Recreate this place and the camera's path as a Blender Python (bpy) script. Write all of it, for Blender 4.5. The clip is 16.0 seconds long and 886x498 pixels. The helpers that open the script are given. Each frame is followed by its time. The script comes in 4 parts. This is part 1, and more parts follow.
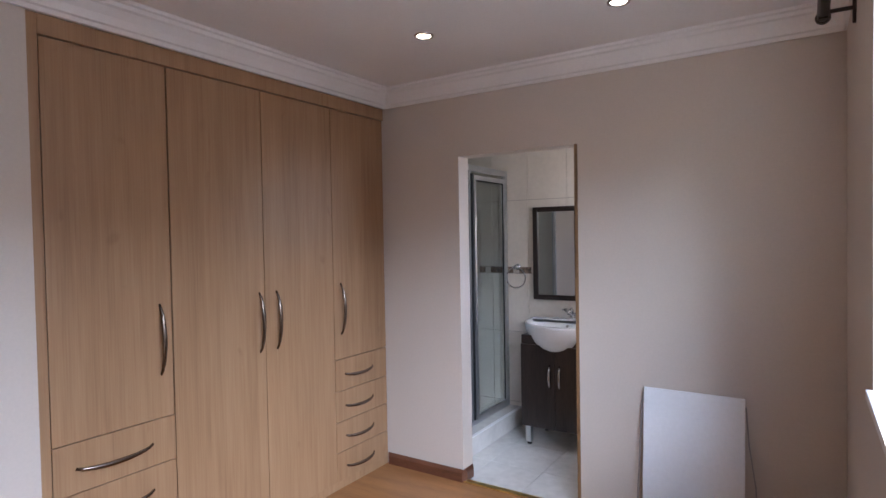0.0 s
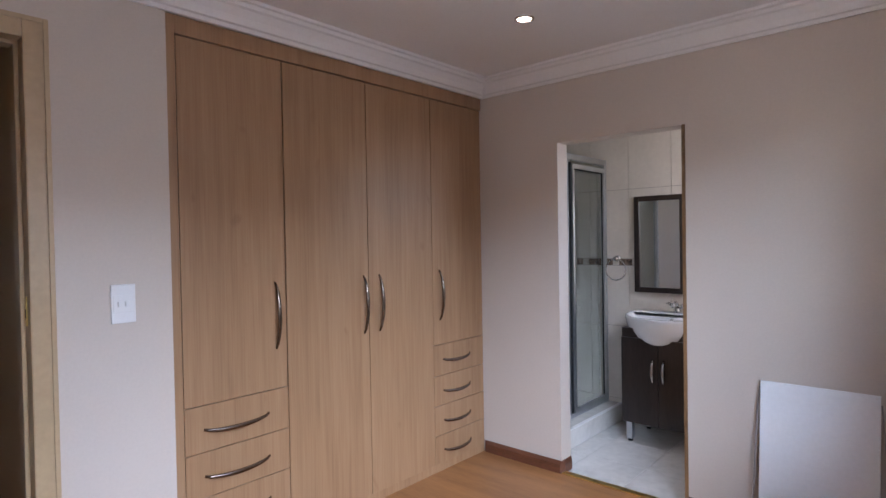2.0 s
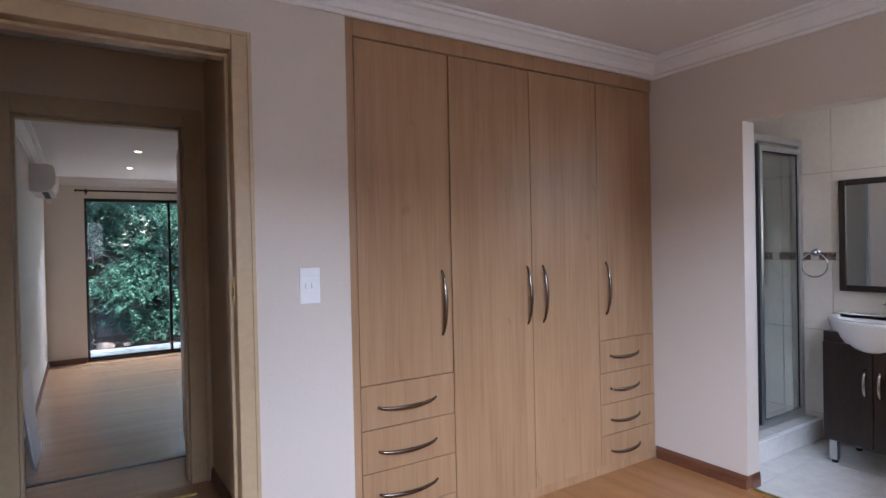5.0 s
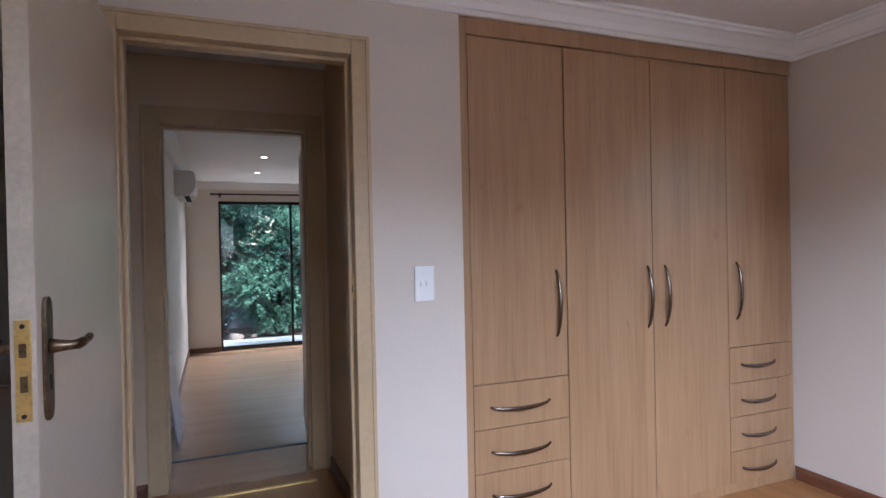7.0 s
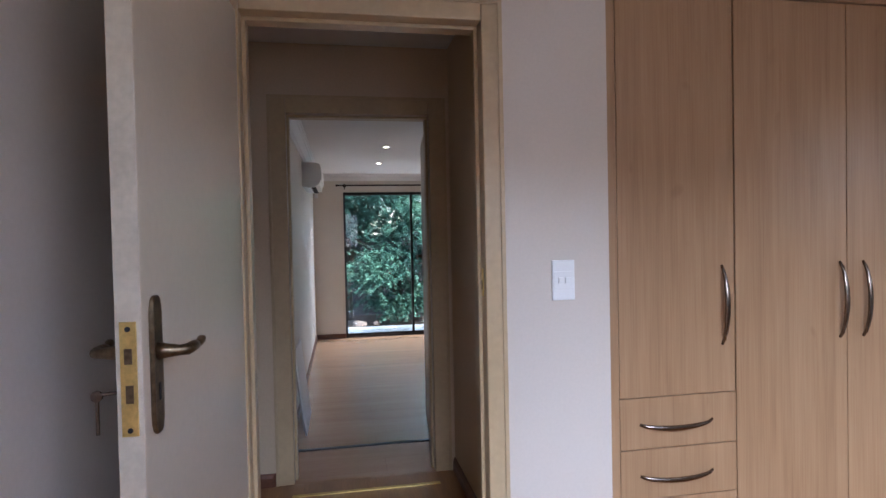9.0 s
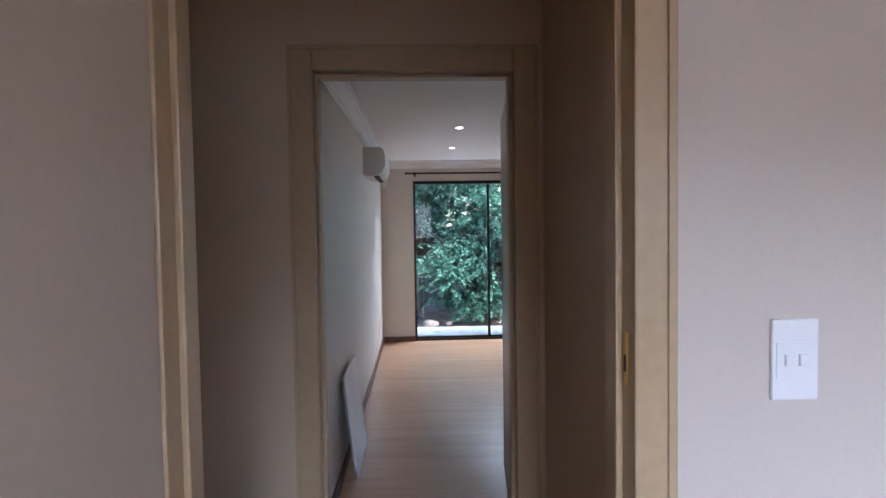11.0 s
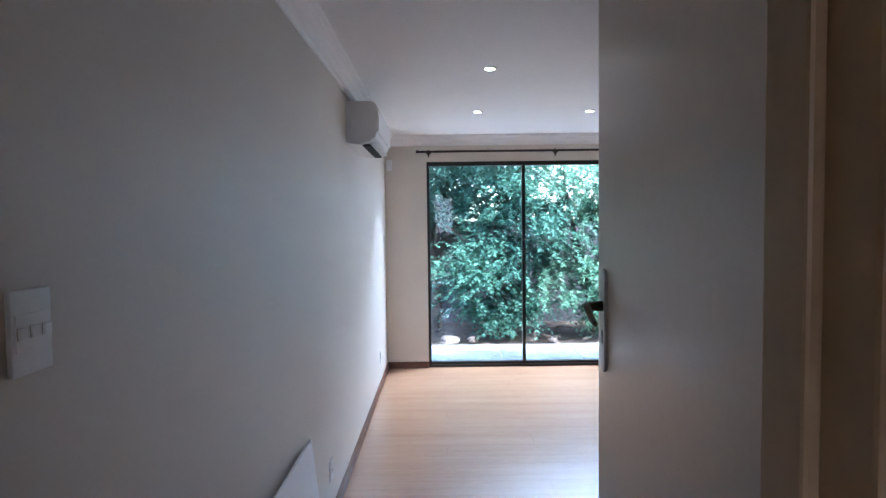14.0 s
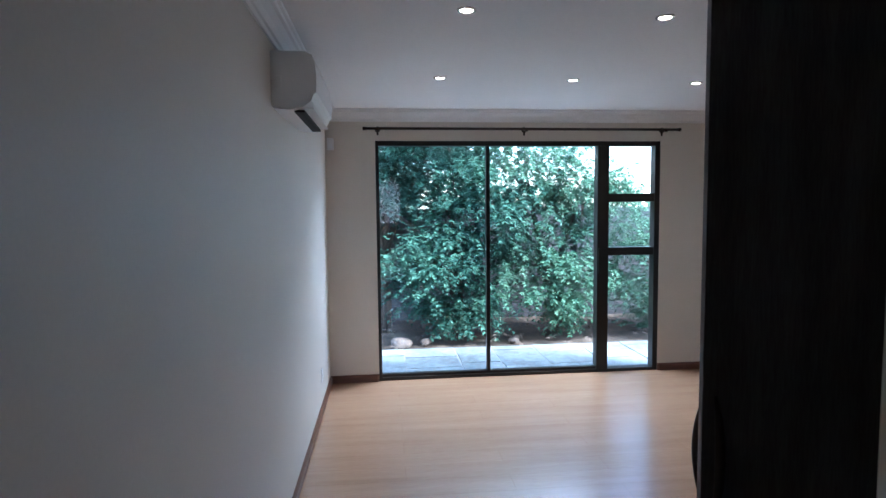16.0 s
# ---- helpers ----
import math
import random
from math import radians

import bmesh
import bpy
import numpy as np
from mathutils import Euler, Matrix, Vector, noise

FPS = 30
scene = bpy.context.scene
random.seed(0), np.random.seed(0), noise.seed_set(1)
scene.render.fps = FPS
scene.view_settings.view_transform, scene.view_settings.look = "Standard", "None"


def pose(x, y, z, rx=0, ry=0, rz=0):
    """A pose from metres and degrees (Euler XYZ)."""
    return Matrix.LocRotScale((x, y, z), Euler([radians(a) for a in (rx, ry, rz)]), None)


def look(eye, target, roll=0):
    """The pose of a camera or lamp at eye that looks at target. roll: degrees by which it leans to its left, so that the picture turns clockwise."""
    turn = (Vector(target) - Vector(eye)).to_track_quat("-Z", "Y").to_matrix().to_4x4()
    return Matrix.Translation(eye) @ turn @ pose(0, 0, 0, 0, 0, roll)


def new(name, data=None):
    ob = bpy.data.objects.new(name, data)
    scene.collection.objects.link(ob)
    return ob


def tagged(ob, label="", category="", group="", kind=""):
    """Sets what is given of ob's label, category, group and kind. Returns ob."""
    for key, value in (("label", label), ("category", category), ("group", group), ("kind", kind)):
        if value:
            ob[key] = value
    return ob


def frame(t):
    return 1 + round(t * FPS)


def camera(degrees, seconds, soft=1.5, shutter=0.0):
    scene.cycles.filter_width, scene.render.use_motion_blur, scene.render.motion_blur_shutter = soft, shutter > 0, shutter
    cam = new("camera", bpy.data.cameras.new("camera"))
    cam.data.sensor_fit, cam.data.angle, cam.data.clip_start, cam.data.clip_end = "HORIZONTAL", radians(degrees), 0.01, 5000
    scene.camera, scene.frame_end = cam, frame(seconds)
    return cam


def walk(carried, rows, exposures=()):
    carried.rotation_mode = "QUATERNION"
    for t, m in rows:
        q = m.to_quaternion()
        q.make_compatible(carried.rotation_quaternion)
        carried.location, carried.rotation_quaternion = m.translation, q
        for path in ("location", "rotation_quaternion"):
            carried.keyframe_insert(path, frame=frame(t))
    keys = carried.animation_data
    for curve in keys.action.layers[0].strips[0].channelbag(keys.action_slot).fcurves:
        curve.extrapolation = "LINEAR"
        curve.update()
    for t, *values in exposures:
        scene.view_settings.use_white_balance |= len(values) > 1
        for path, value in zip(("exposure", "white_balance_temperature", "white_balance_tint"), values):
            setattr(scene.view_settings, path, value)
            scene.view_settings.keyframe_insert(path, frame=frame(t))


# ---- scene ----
cam = camera(75.9, 16.0)
PATH = [
    (0, (2.255, 0.46, 1.457), (1.174, 2.142, 1.409), -1.0),
    (0.5, (2.252, 0.452, 1.438), (1.107, 2.091, 1.395), -1.0),
    (1, (2.257, 0.439, 1.414), (1.038, 2.024, 1.375), -1.1),
    (1.5, (2.246, 0.429, 1.388), (0.964, 1.963, 1.353), -1.1),
    (2, (2.232, 0.419, 1.369), (0.898, 1.909, 1.336), -1.0),
    (2.5, (2.231, 0.418, 1.348), (0.839, 1.853, 1.322), -1.1),
    (3, (2.23, 0.419, 1.335), (0.773, 1.789, 1.311), -1.1),
    (3.5, (2.221, 0.413, 1.322), (0.704, 1.716, 1.301), -1.1),
    (4, (2.211, 0.416, 1.315), (0.638, 1.65, 1.295), -1.1),
    (6.5, (2.147, 0.4, 1.314), (0.323, 1.22, 1.298), -1.3),
    (7, (2.142, 0.397, 1.311), (0.287, 1.142, 1.297), -1.2),
    (7.5, (2.136, 0.395, 1.313), (0.251, 1.064, 1.3), -1.2),
    (8, (2.112, 0.396, 1.315), (0.199, 0.978, 1.303), -1.2),
    (8.5, (2.034, 0.402, 1.314), (0.091, 0.875, 1.295), -1.1),
    (9, (1.881, 0.411, 1.317), (-0.087, 0.764, 1.275), -1.2),
    (9.2, (1.812, 0.418, 1.321), (-0.165, 0.722, 1.279), -1.1),
    (11.5, (0.63, 0.565, 1.403), (-1.314, 0.626, 1.321), -1.0),
    (12, (0.295, 0.594, 1.37), (-1.665, 0.633, 1.293), -1.1),
    (12.5, (0.01, 0.603, 1.34), (-1.972, 0.622, 1.27), -1.0),
    (13, (-0.256, 0.604, 1.374), (-2.255, 0.615, 1.292), -0.9),
    (13.5, (-0.586, 0.62, 1.375), (-2.584, 0.628, 1.287), -0.7),
    (14, (-0.88, 0.619, 1.378), (-2.878, 0.623, 1.286), -0.7),
    (14.5, (-1.138, 0.576, 1.386), (-3.135, 0.586, 1.287), -0.7),
    (15, (-1.342, 0.55, 1.39), (-3.338, 0.608, 1.283), -0.6),
    (15.5, (-1.571, 0.547, 1.401), (-3.563, 0.666, 1.277), -0.7),
    (16, (-1.772, 0.533, 1.414), (-3.756, 0.737, 1.271), -0.6),
]
EXPOSURES = [(0.0, 3.2, 6200, 17), (4.0, 3.2, 6150, 17), (9.0, 3.35, 6000, 16), (11.5, 3.75, 5750, 16), (12.0, 4.05, 5650, 15), (13.5, 4.15, 5400, 13), (14.5, 3.9, 5350, 11), (16.0, 3.35, 5250, 9)]
walk(cam, [(t, look(eye, target, roll)) for t, eye, target, roll in PATH], EXPOSURES)
SKY, SUN, WINDOW, BATH, SLIDE = 0.15, 2.7, 88.0, 0.5, 32.0

# ---- world, sun, window light ----
world = bpy.data.worlds.new("world")
scene.world = world
world.use_nodes = True
wn = world.node_tree.nodes
sky = wn.new("ShaderNodeTexSky")
sky.sky_type = "NISHITA"
sky.sun_disc = False
sky.sun_elevation, sky.sun_rotation = radians(54), radians(30)
sky.air_density, sky.dust_density = 1.0, 1.2
world.node_tree.links.new(sky.outputs[0], wn["Background"].inputs[0])
wn["Background"].inputs[1].default_value = SKY

sun_data = bpy.data.lights.new("sun", "SUN")
sun_data.energy, sun_data.angle, sun_data.color = SUN, radians(12), (1.0, 0.97, 0.93)
sun = new("sun", sun_data)
sun.matrix_world = look((4, 22, 34), (-8, 2, 0))

win = bpy.data.lights.new("window_light", "AREA")
win.shape, win.size, win.size_y, win.energy, win.color = "RECTANGLE", 4.2, 1.3, WINDOW, (0.70, 0.83, 1.0)
window_light = new("window_light", win)
window_light.matrix_world = look((4.9, -0.2, 3.25), (1.0, 1.6, 0.9))

bathwin = bpy.data.lights.new("bathroom_window_light", "AREA")
bathwin.shape, bathwin.size, bathwin.size_y, bathwin.energy, bathwin.color = "RECTANGLE", 0.5, 0.6, BATH, (0.85, 0.92, 1.0)
bath_light = new("bathroom_window_light", bathwin)
bath_light.matrix_world = look((1.68, 3.9, 1.75), (0.6, 3.9, 0.6))

slide = bpy.data.lights.new("sliding_door_light", "AREA")
slide.shape, slide.size, slide.size_y, slide.energy, slide.color = "RECTANGLE", 2.8, 1.0, SLIDE, (0.76, 0.88, 1.0)
slide_light = new("sliding_door_light", slide)
slide_light.matrix_world = look((-7.85, 1.6, 2.8), (-4.9, 2.3, 0.0))


# ---- materials ----
def material(name, colour, rough=0.5, metal=0.0, vary=0.08, scale=3.0, fine=60.0, bump=0.05, stretch=(1, 1, 1), second=None, coat=0.0):
    """A surface with two scales of variation and a fine relief."""
    m = bpy.data.materials.new(name)
    m.use_nodes = True
    t, n = m.node_tree, m.node_tree.nodes
    b = n["Principled BSDF"]
    b.inputs["Roughness"].default_value, b.inputs["Metallic"].default_value = rough, metal
    b.inputs["Coat Weight"].default_value = coat
    co, mp = n.new("ShaderNodeTexCoord"), n.new("ShaderNodeMapping")
    mp.inputs["Scale"].default_value = stretch
    t.links.new(co.outputs["Object"], mp.inputs[0])
    big, small, mix, ramp = n.new("ShaderNodeTexNoise"), n.new("ShaderNodeTexNoise"), n.new("ShaderNodeMix"), n.new("ShaderNodeValToRGB")
    big.inputs["Scale"].default_value, small.inputs["Scale"].default_value = scale, fine
    big.inputs["Detail"].default_value, small.inputs["Detail"].default_value = 4, 5
    for k in (big, small):
        t.links.new(mp.outputs[0], k.inputs["Vector"])
    mix.data_type = "FLOAT"
    mix.inputs[0].default_value = 0.45
    t.links.new(big.outputs[0], mix.inputs[2])
    t.links.new(small.outputs[0], mix.inputs[3])
    t.links.new(mix.outputs[0], ramp.inputs[0])
    dark = second or [c * (1 - 2.2 * vary) for c in colour]
    light = [min(1, c * (1 + 0.8 * vary)) for c in colour]
    ramp.color_ramp.elements[0].position, ramp.color_ramp.elements[0].color = 0.36, (*dark, 1)
    ramp.color_ramp.elements[1].position, ramp.color_ramp.elements[1].color = 0.64, (*light, 1)
    t.links.new(ramp.outputs[0], b.inputs["Base Color"])
    if bump:
        bp = n.new("ShaderNodeBump")
        bp.inputs["Strength"].default_value, bp.inputs["Distance"].default_value = bump, 0.004
        t.links.new(mix.outputs[0], bp.inputs["Height"])
        t.links.new(bp.outputs[0], b.inputs["Normal"])
    return m


def glass_material(name, tint, rough=0.0):
    m = bpy.data.materials.new(name)
    m.use_nodes = True
    b = m.node_tree.nodes["Principled BSDF"]
    b.inputs["Base Color"].default_value = (*tint, 1)
    b.inputs["Transmission Weight"].default_value, b.inputs["Roughness"].default_value, b.inputs["IOR"].default_value = 1, rough, 1.45
    return m


def lamp_material(name, colour, power):
    m = bpy.data.materials.new(name)
    m.use_nodes = True
    b = m.node_tree.nodes["Principled BSDF"]
    b.inputs["Emission Color"].default_value, b.inputs["Emission Strength"].default_value = (*colour, 1), power
    return m


def leaf_material(name, a, c):
    m = bpy.data.materials.new(name)
    m.use_nodes = True
    t, n = m.node_tree, m.node_tree.nodes
    b = n["Principled BSDF"]
    b.inputs["Roughness"].default_value, b.inputs["Specular IOR Level"].default_value = 0.7, 0.25
    g, r = n.new("ShaderNodeNewGeometry"), n.new("ShaderNodeValToRGB")
    r.color_ramp.elements[0].color, r.color_ramp.elements[1].color = (*a, 1), (*c, 1)
    t.links.new(g.outputs["Random Per Island"], r.inputs[0])
    t.links.new(r.outputs[0], b.inputs["Base Color"])
    tr, add = n.new("ShaderNodeBsdfTranslucent"), n.new("ShaderNodeMixShader")
    add.inputs[0].default_value = 0.3
    t.links.new(r.outputs[0], tr.inputs[0])
    t.links.new(b.outputs[0], add.inputs[1])
    t.links.new(tr.outputs[0], add.inputs[2])
    t.links.new(add.outputs[0], n["Material Output"].inputs[0])
    return m


def plank_material(name, colour, second, along, rough):
    """Laminate boards 0.19 m wide, laid along x or y."""
    m = material(name, colour, rough, 0, 0.1, 2.0, 26.0, 0.03, (0.5, 7, 1) if along == "x" else (7, 0.5, 1), second)
    t, n = m.node_tree, m.node_tree.nodes
    b = n["Principled BSDF"]
    co, mp, br = n.new("ShaderNodeTexCoord"), n.new("ShaderNodeMapping"), n.new("ShaderNodeTexBrick")
    mp.inputs["Rotation"].default_value = (0, 0, 0 if along == "x" else radians(90))
    br.inputs["Brick Width"].default_value, br.inputs["Row Height"].default_value = 1.28, 0.19
    br.inputs["Mortar Size"].default_value, br.inputs["Scale"].default_value = 0.0012, 1.0
    br.inputs["Color1"].default_value, br.inputs["Color2"].default_value = (1, 1, 1, 1), (0.95, 0.945, 0.94, 1)
    br.inputs["Mortar"].default_value = (0.74, 0.7, 0.68, 1)
    mx = n.new("ShaderNodeMix")
    mx.data_type, mx.blend_type = "RGBA", "MULTIPLY"
    mx.inputs[0].default_value = 1.0
    src = b.inputs["Base Color"].links[0].from_socket
    t.links.new(co.outputs["Object"], mp.inputs[0])
    t.links.new(mp.outputs[0], br.inputs["Vector"])
    t.links.new(src, mx.inputs[6])
    t.links.new(br.outputs["Color"], mx.inputs[7])
    t.links.new(mx.outputs[2], b.inputs["Base Color"])
    return m


def oak_material(name):
    """Upright oak figure: fine pores, soft streaks, wandering cathedral bands and small knots, shifted from board to board."""
    m = bpy.data.materials.new(name)
    m.use_nodes = True
    t, n = m.node_tree, m.node_tree.nodes
    b = n["Principled BSDF"]
    b.inputs["Roughness"].default_value = 0.42
    co, info, add, mul = n.new("ShaderNodeTexCoord"), n.new("ShaderNodeObjectInfo"), n.new("ShaderNodeVectorMath"), n.new("ShaderNodeVectorMath")
    mul.operation, add.operation = "SCALE", "ADD"
    mul.inputs[0].default_value = (0.0, 3.0, 7.0)
    t.links.new(info.outputs["Random"], mul.inputs["Scale"])
    t.links.new(co.outputs["Object"], add.inputs[0])
    t.links.new(mul.outputs[0], add.inputs[1])

    def layer(stretch, scale, detail, distort):
        mp, tx = n.new("ShaderNodeMapping"), n.new("ShaderNodeTexNoise")
        mp.inputs["Scale"].default_value = stretch
        tx.inputs["Scale"].default_value, tx.inputs["Detail"].default_value, tx.inputs["Distortion"].default_value = scale, detail, distort
        t.links.new(add.outputs[0], mp.inputs[0])
        t.links.new(mp.outputs[0], tx.inputs["Vector"])
        return tx.outputs[0]

    def blend(f, x, y):
        k = n.new("ShaderNodeMix")
        k.data_type = "FLOAT"
        k.inputs[0].default_value = f
        t.links.new(x, k.inputs[2])
        t.links.new(y, k.inputs[3])
        return k.outputs[0]

    bands = layer((1, 1, 0.09), 11.0, 3, 0.5)
    streaks = layer((1, 1, 0.035), 48.0, 4, 0.2)
    pores = layer((1, 1, 0.02), 190.0, 2, 0.0)
    knots = layer((1, 1, 0.5), 16.0, 1, 0.3)
    figure = blend(0.28, blend(0.45, bands, streaks), pores)
    ramp = n.new("ShaderNodeValToRGB")
    e = ramp.color_ramp.elements
    e[0].position, e[0].color = 0.35, (0.275, 0.150, 0.074, 1)
    e[1].position, e[1].color = 0.63, (0.385, 0.228, 0.122, 1)
    mid = e.new(0.49)
    mid.color = (0.340, 0.194, 0.099, 1)
    t.links.new(figure, ramp.inputs[0])
    spot = n.new("ShaderNodeValToRGB")
    e = spot.color_ramp.elements
    e[0].position, e[0].color = 0.73, (1, 1, 1, 1)
    e[1].position, e[1].color = 0.84, (0.86, 0.82, 0.79, 1)
    t.links.new(knots, spot.inputs[0])
    mx = n.new("ShaderNodeMix")
    mx.data_type, mx.blend_type = "RGBA", "MULTIPLY"
    mx.inputs[0].default_value = 1.0
    t.links.new(ramp.outputs[0], mx.inputs[6])
    t.links.new(spot.outputs[0], mx.inputs[7])
    t.links.new(mx.outputs[2], b.inputs["Base Color"])
    bp = n.new("ShaderNodeBump")
    bp.inputs["Strength"].default_value, bp.inputs["Distance"].default_value = 0.06, 0.002
    t.links.new(figure, bp.inputs["Height"])
    t.links.new(bp.outputs[0], b.inputs["Normal"])
    return m


WALL1 = material("beige_wall_paint", (0.60, 0.525, 0.455), 0.5, 0, 0.02, 1.3, 90, 0.02)
WALL2 = material("cream_wall_paint", (0.66, 0.605, 0.53), 0.5, 0, 0.02, 1.3, 90, 0.02)
# the passage's dim, warm bounced light is put into this tan
WALL3 = material("dim_warm_tinted_passage_paint", (0.58, 0.44, 0.30), 0.5, 0, 0.04, 1.3, 90, 0.06)
WHITE = material("white_ceiling_paint", (0.78, 0.77, 0.76), 0.7, 0, 0.02, 1.0, 80, 0.03)
CORNICE = material("white_cornice_paint", (0.82, 0.81, 0.80), 0.5, 0, 0.02, 2.0, 70, 0.02)
FRAME = material("cream_enamel_paint", (0.48, 0.35, 0.205), 0.32, 0, 0.05, 3.0, 40, 0.04)
LEAF = material("cream_door_paint", (0.56, 0.485, 0.385), 0.3, 0, 0.03, 2.0, 50, 0.03)
LEAF_EDGE = material("worn_door_edge_paint", (0.49, 0.42, 0.33), 0.45, 0, 0.08, 9.0, 70, 0.1)
OAK = oak_material("oak_laminate")
FLOOR1 = plank_material("honey_laminate_floor", (0.36, 0.17, 0.065), (0.24, 0.105, 0.038), "x", 0.3)
FLOOR2 = plank_material("beech_laminate_floor", (0.43, 0.245, 0.14), (0.37, 0.205, 0.115), "y", 0.24)
FLOOR2.node_tree.nodes["Principled BSDF"].inputs["Coat Weight"].default_value = 0.5
FLOOR2.node_tree.nodes["Principled BSDF"].inputs["Coat Roughness"].default_value = 0.27
SKIRT = material("mahogany_skirting", (0.15, 0.055, 0.028), 0.35, 0, 0.2, 4, 40, 0.05, (1, 1, 6))
CHROME = material("brushed_chrome", (0.62, 0.61, 0.60), 0.22, 1.0, 0.05, 20, 200, 0.01)
NICKEL = material("dark_satin_nickel", (0.21, 0.165, 0.135), 0.24, 1.0, 0.08, 20, 200, 0.01)
BRONZE = material("antique_bronze", (0.20, 0.145, 0.09), 0.4, 1.0, 0.25, 18, 120, 0.06)
SATIN = material("satin_grey_metal", (0.42, 0.40, 0.38), 0.35, 0.9, 0.1, 18, 120, 0.03)
BRASS = material("brass_plate", (0.78, 0.58, 0.22), 0.32, 1.0, 0.1, 25, 150, 0.04)
BLACK = material("black_hole", (0.01, 0.01, 0.01), 0.8, 0, 0.02)
PLASTIC = material("white_plastic", (0.80, 0.80, 0.79), 0.35, 0, 0.01, 4, 80, 0.0)
HEATER = material("white_panel_paint", (0.84, 0.85, 0.86), 0.45, 0, 0.02, 2, 60, 0.02)
CABLE = material("grey_cable", (0.33, 0.30, 0.28), 0.5, 0, 0.05)
ALU = material("bronze_aluminium", (0.022, 0.018, 0.016), 0.35, 0.3, 0.1, 6, 80, 0.02)
IRON = material("dark_iron_rod", (0.045, 0.03, 0.024), 0.45, 0.6, 0.15, 12, 90, 0.05)
SILVER = material("silver_aluminium", (0.55, 0.56, 0.57), 0.3, 0.9, 0.05, 10, 100, 0.01)
TILE = material("cream_ceramic_tile", (0.66, 0.60, 0.52), 0.15, 0, 0.03, 4, 30, 0.0)
TILE_FLOOR = material("white_floor_tile", (0.72, 0.70, 0.66), 0.22, 0, 0.06, 4, 20, 0.01)
GROUT = material("grey_grout", (0.35, 0.31, 0.27), 0.8, 0, 0.1)
MOSAIC = material("stone_mosaic", (0.24, 0.16, 0.11), 0.3, 0, 0.4, 30, 60, 0.05)
CERAMIC = material("white_vitreous_china", (0.86, 0.86, 0.85), 0.08, 0, 0.01, 3, 40, 0.0, coat=0.5)
WENGE = material("wenge_veneer", (0.032, 0.022, 0.018), 0.3, 0, 0.2, 3, 30, 0.03, (6, 6, 0.6))
DARKDOOR = material("dark_wardrobe_board", (0.16, 0.153, 0.162), 0.2, 0, 0.15, 3, 30, 0.03, (6, 6, 0.6))
JAMB = material("brown_doorway_edge", (0.26, 0.145, 0.065), 0.4, 0, 0.2, 3, 40, 0.04, (4, 4, 0.5))
MORTAR = material("pale_mortar", (0.26, 0.26, 0.25), 0.9, 0, 0.15, 5, 60, 0.3)
SLATE = material("grey_slate", (0.17, 0.20, 0.205), 0.55, 0, 0.25, 2.2, 18, 0.3)
SOIL = material("dark_garden_soil", (0.06, 0.045, 0.032), 0.95, 0, 0.4, 3, 25, 0.8)
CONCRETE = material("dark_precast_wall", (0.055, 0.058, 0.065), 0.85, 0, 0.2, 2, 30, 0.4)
BARK = material("grey_bark", (0.09, 0.07, 0.055), 0.9, 0, 0.3, 6, 40, 0.8, (1, 1, 0.3))
STONE = material("garden_stone", (0.11, 0.09, 0.075), 0.85, 0, 0.25, 5, 30, 0.5)
PLASTER = material("outside_plaster", (0.55, 0.50, 0.44), 0.85, 0, 0.06, 2, 40, 0.2)
LEAVES_A = leaf_material("deep_green_leaves", (0.018, 0.064, 0.048), (0.062, 0.160, 0.108))
LEAVES_B = leaf_material("fresh_green_leaves", (0.03, 0.088, 0.055), (0.10, 0.21, 0.13))
GLASS = glass_material("clear_glass", (0.99, 0.995, 0.99))
SHOWER = glass_material("obscured_shower_glass", (0.74, 0.80, 0.80), 0.03)
MIRROR = material("mirror_silver", (0.9, 0.9, 0.9), 0.01, 1.0, 0.0, bump=0)
LIT = lamp_material("lit_lamp", (1.0, 0.9, 0.74), 2.5)


# ---- helpers of shape ----
WORLD_OF = {}


def world_of(ob):
    m = WORLD_OF.get(ob.name)
    return m if m is not None else Matrix.Identity(4)


def thing(name, m, label, category, group="", kind=""):
    ob = new(name)
    ob.empty_display_size = 0.05
    ob.matrix_basis = m
    WORLD_OF[ob.name] = m.copy()
    return tagged(ob, label, category, group, kind)


def part(name, bm, mat, parent=None, label="", local=False, smooth=False):
    """Links a bmesh as one mesh object, under a thing or a part where one is given."""
    if parent is not None and not local:
        bm.transform(world_of(parent).inverted())
    bmesh.ops.recalc_face_normals(bm, faces=bm.faces)
    me = bpy.data.meshes.new(name)
    bm.to_mesh(me)
    bm.free()
    me.materials.append(mat)
    if smooth:
        for p in me.polygons:
            p.use_smooth = True
    ob = new(name, me)
    if parent is not None:
        ob.parent = parent
        WORLD_OF[ob.name] = world_of(parent)
    return tagged(ob, label)


def structure(name, bm, mat, label="", category=""):
    return tagged(part(name, bm, mat), label, category, kind="structure")


def box(bm, x0, x1, y0, y1, z0, z1, bevel=0.0):
    made = bmesh.ops.create_cube(bm, size=1, matrix=Matrix.Translation(((x0 + x1) / 2, (y0 + y1) / 2, (z0 + z1) / 2)) @ Matrix.Diagonal((x1 - x0, y1 - y0, z1 - z0, 1)))
    if bevel:
        edges = {e for v in made["verts"] for e in v.link_edges}
        bmesh.ops.bevel(bm, geom=list(edges), offset=bevel, segments=2, profile=0.6, affect="EDGES")
    return bm


def boxes(*rows, bevel=0.0):
    bm = bmesh.new()
    for r in rows:
        box(bm, *r, bevel=bevel)
    return bm


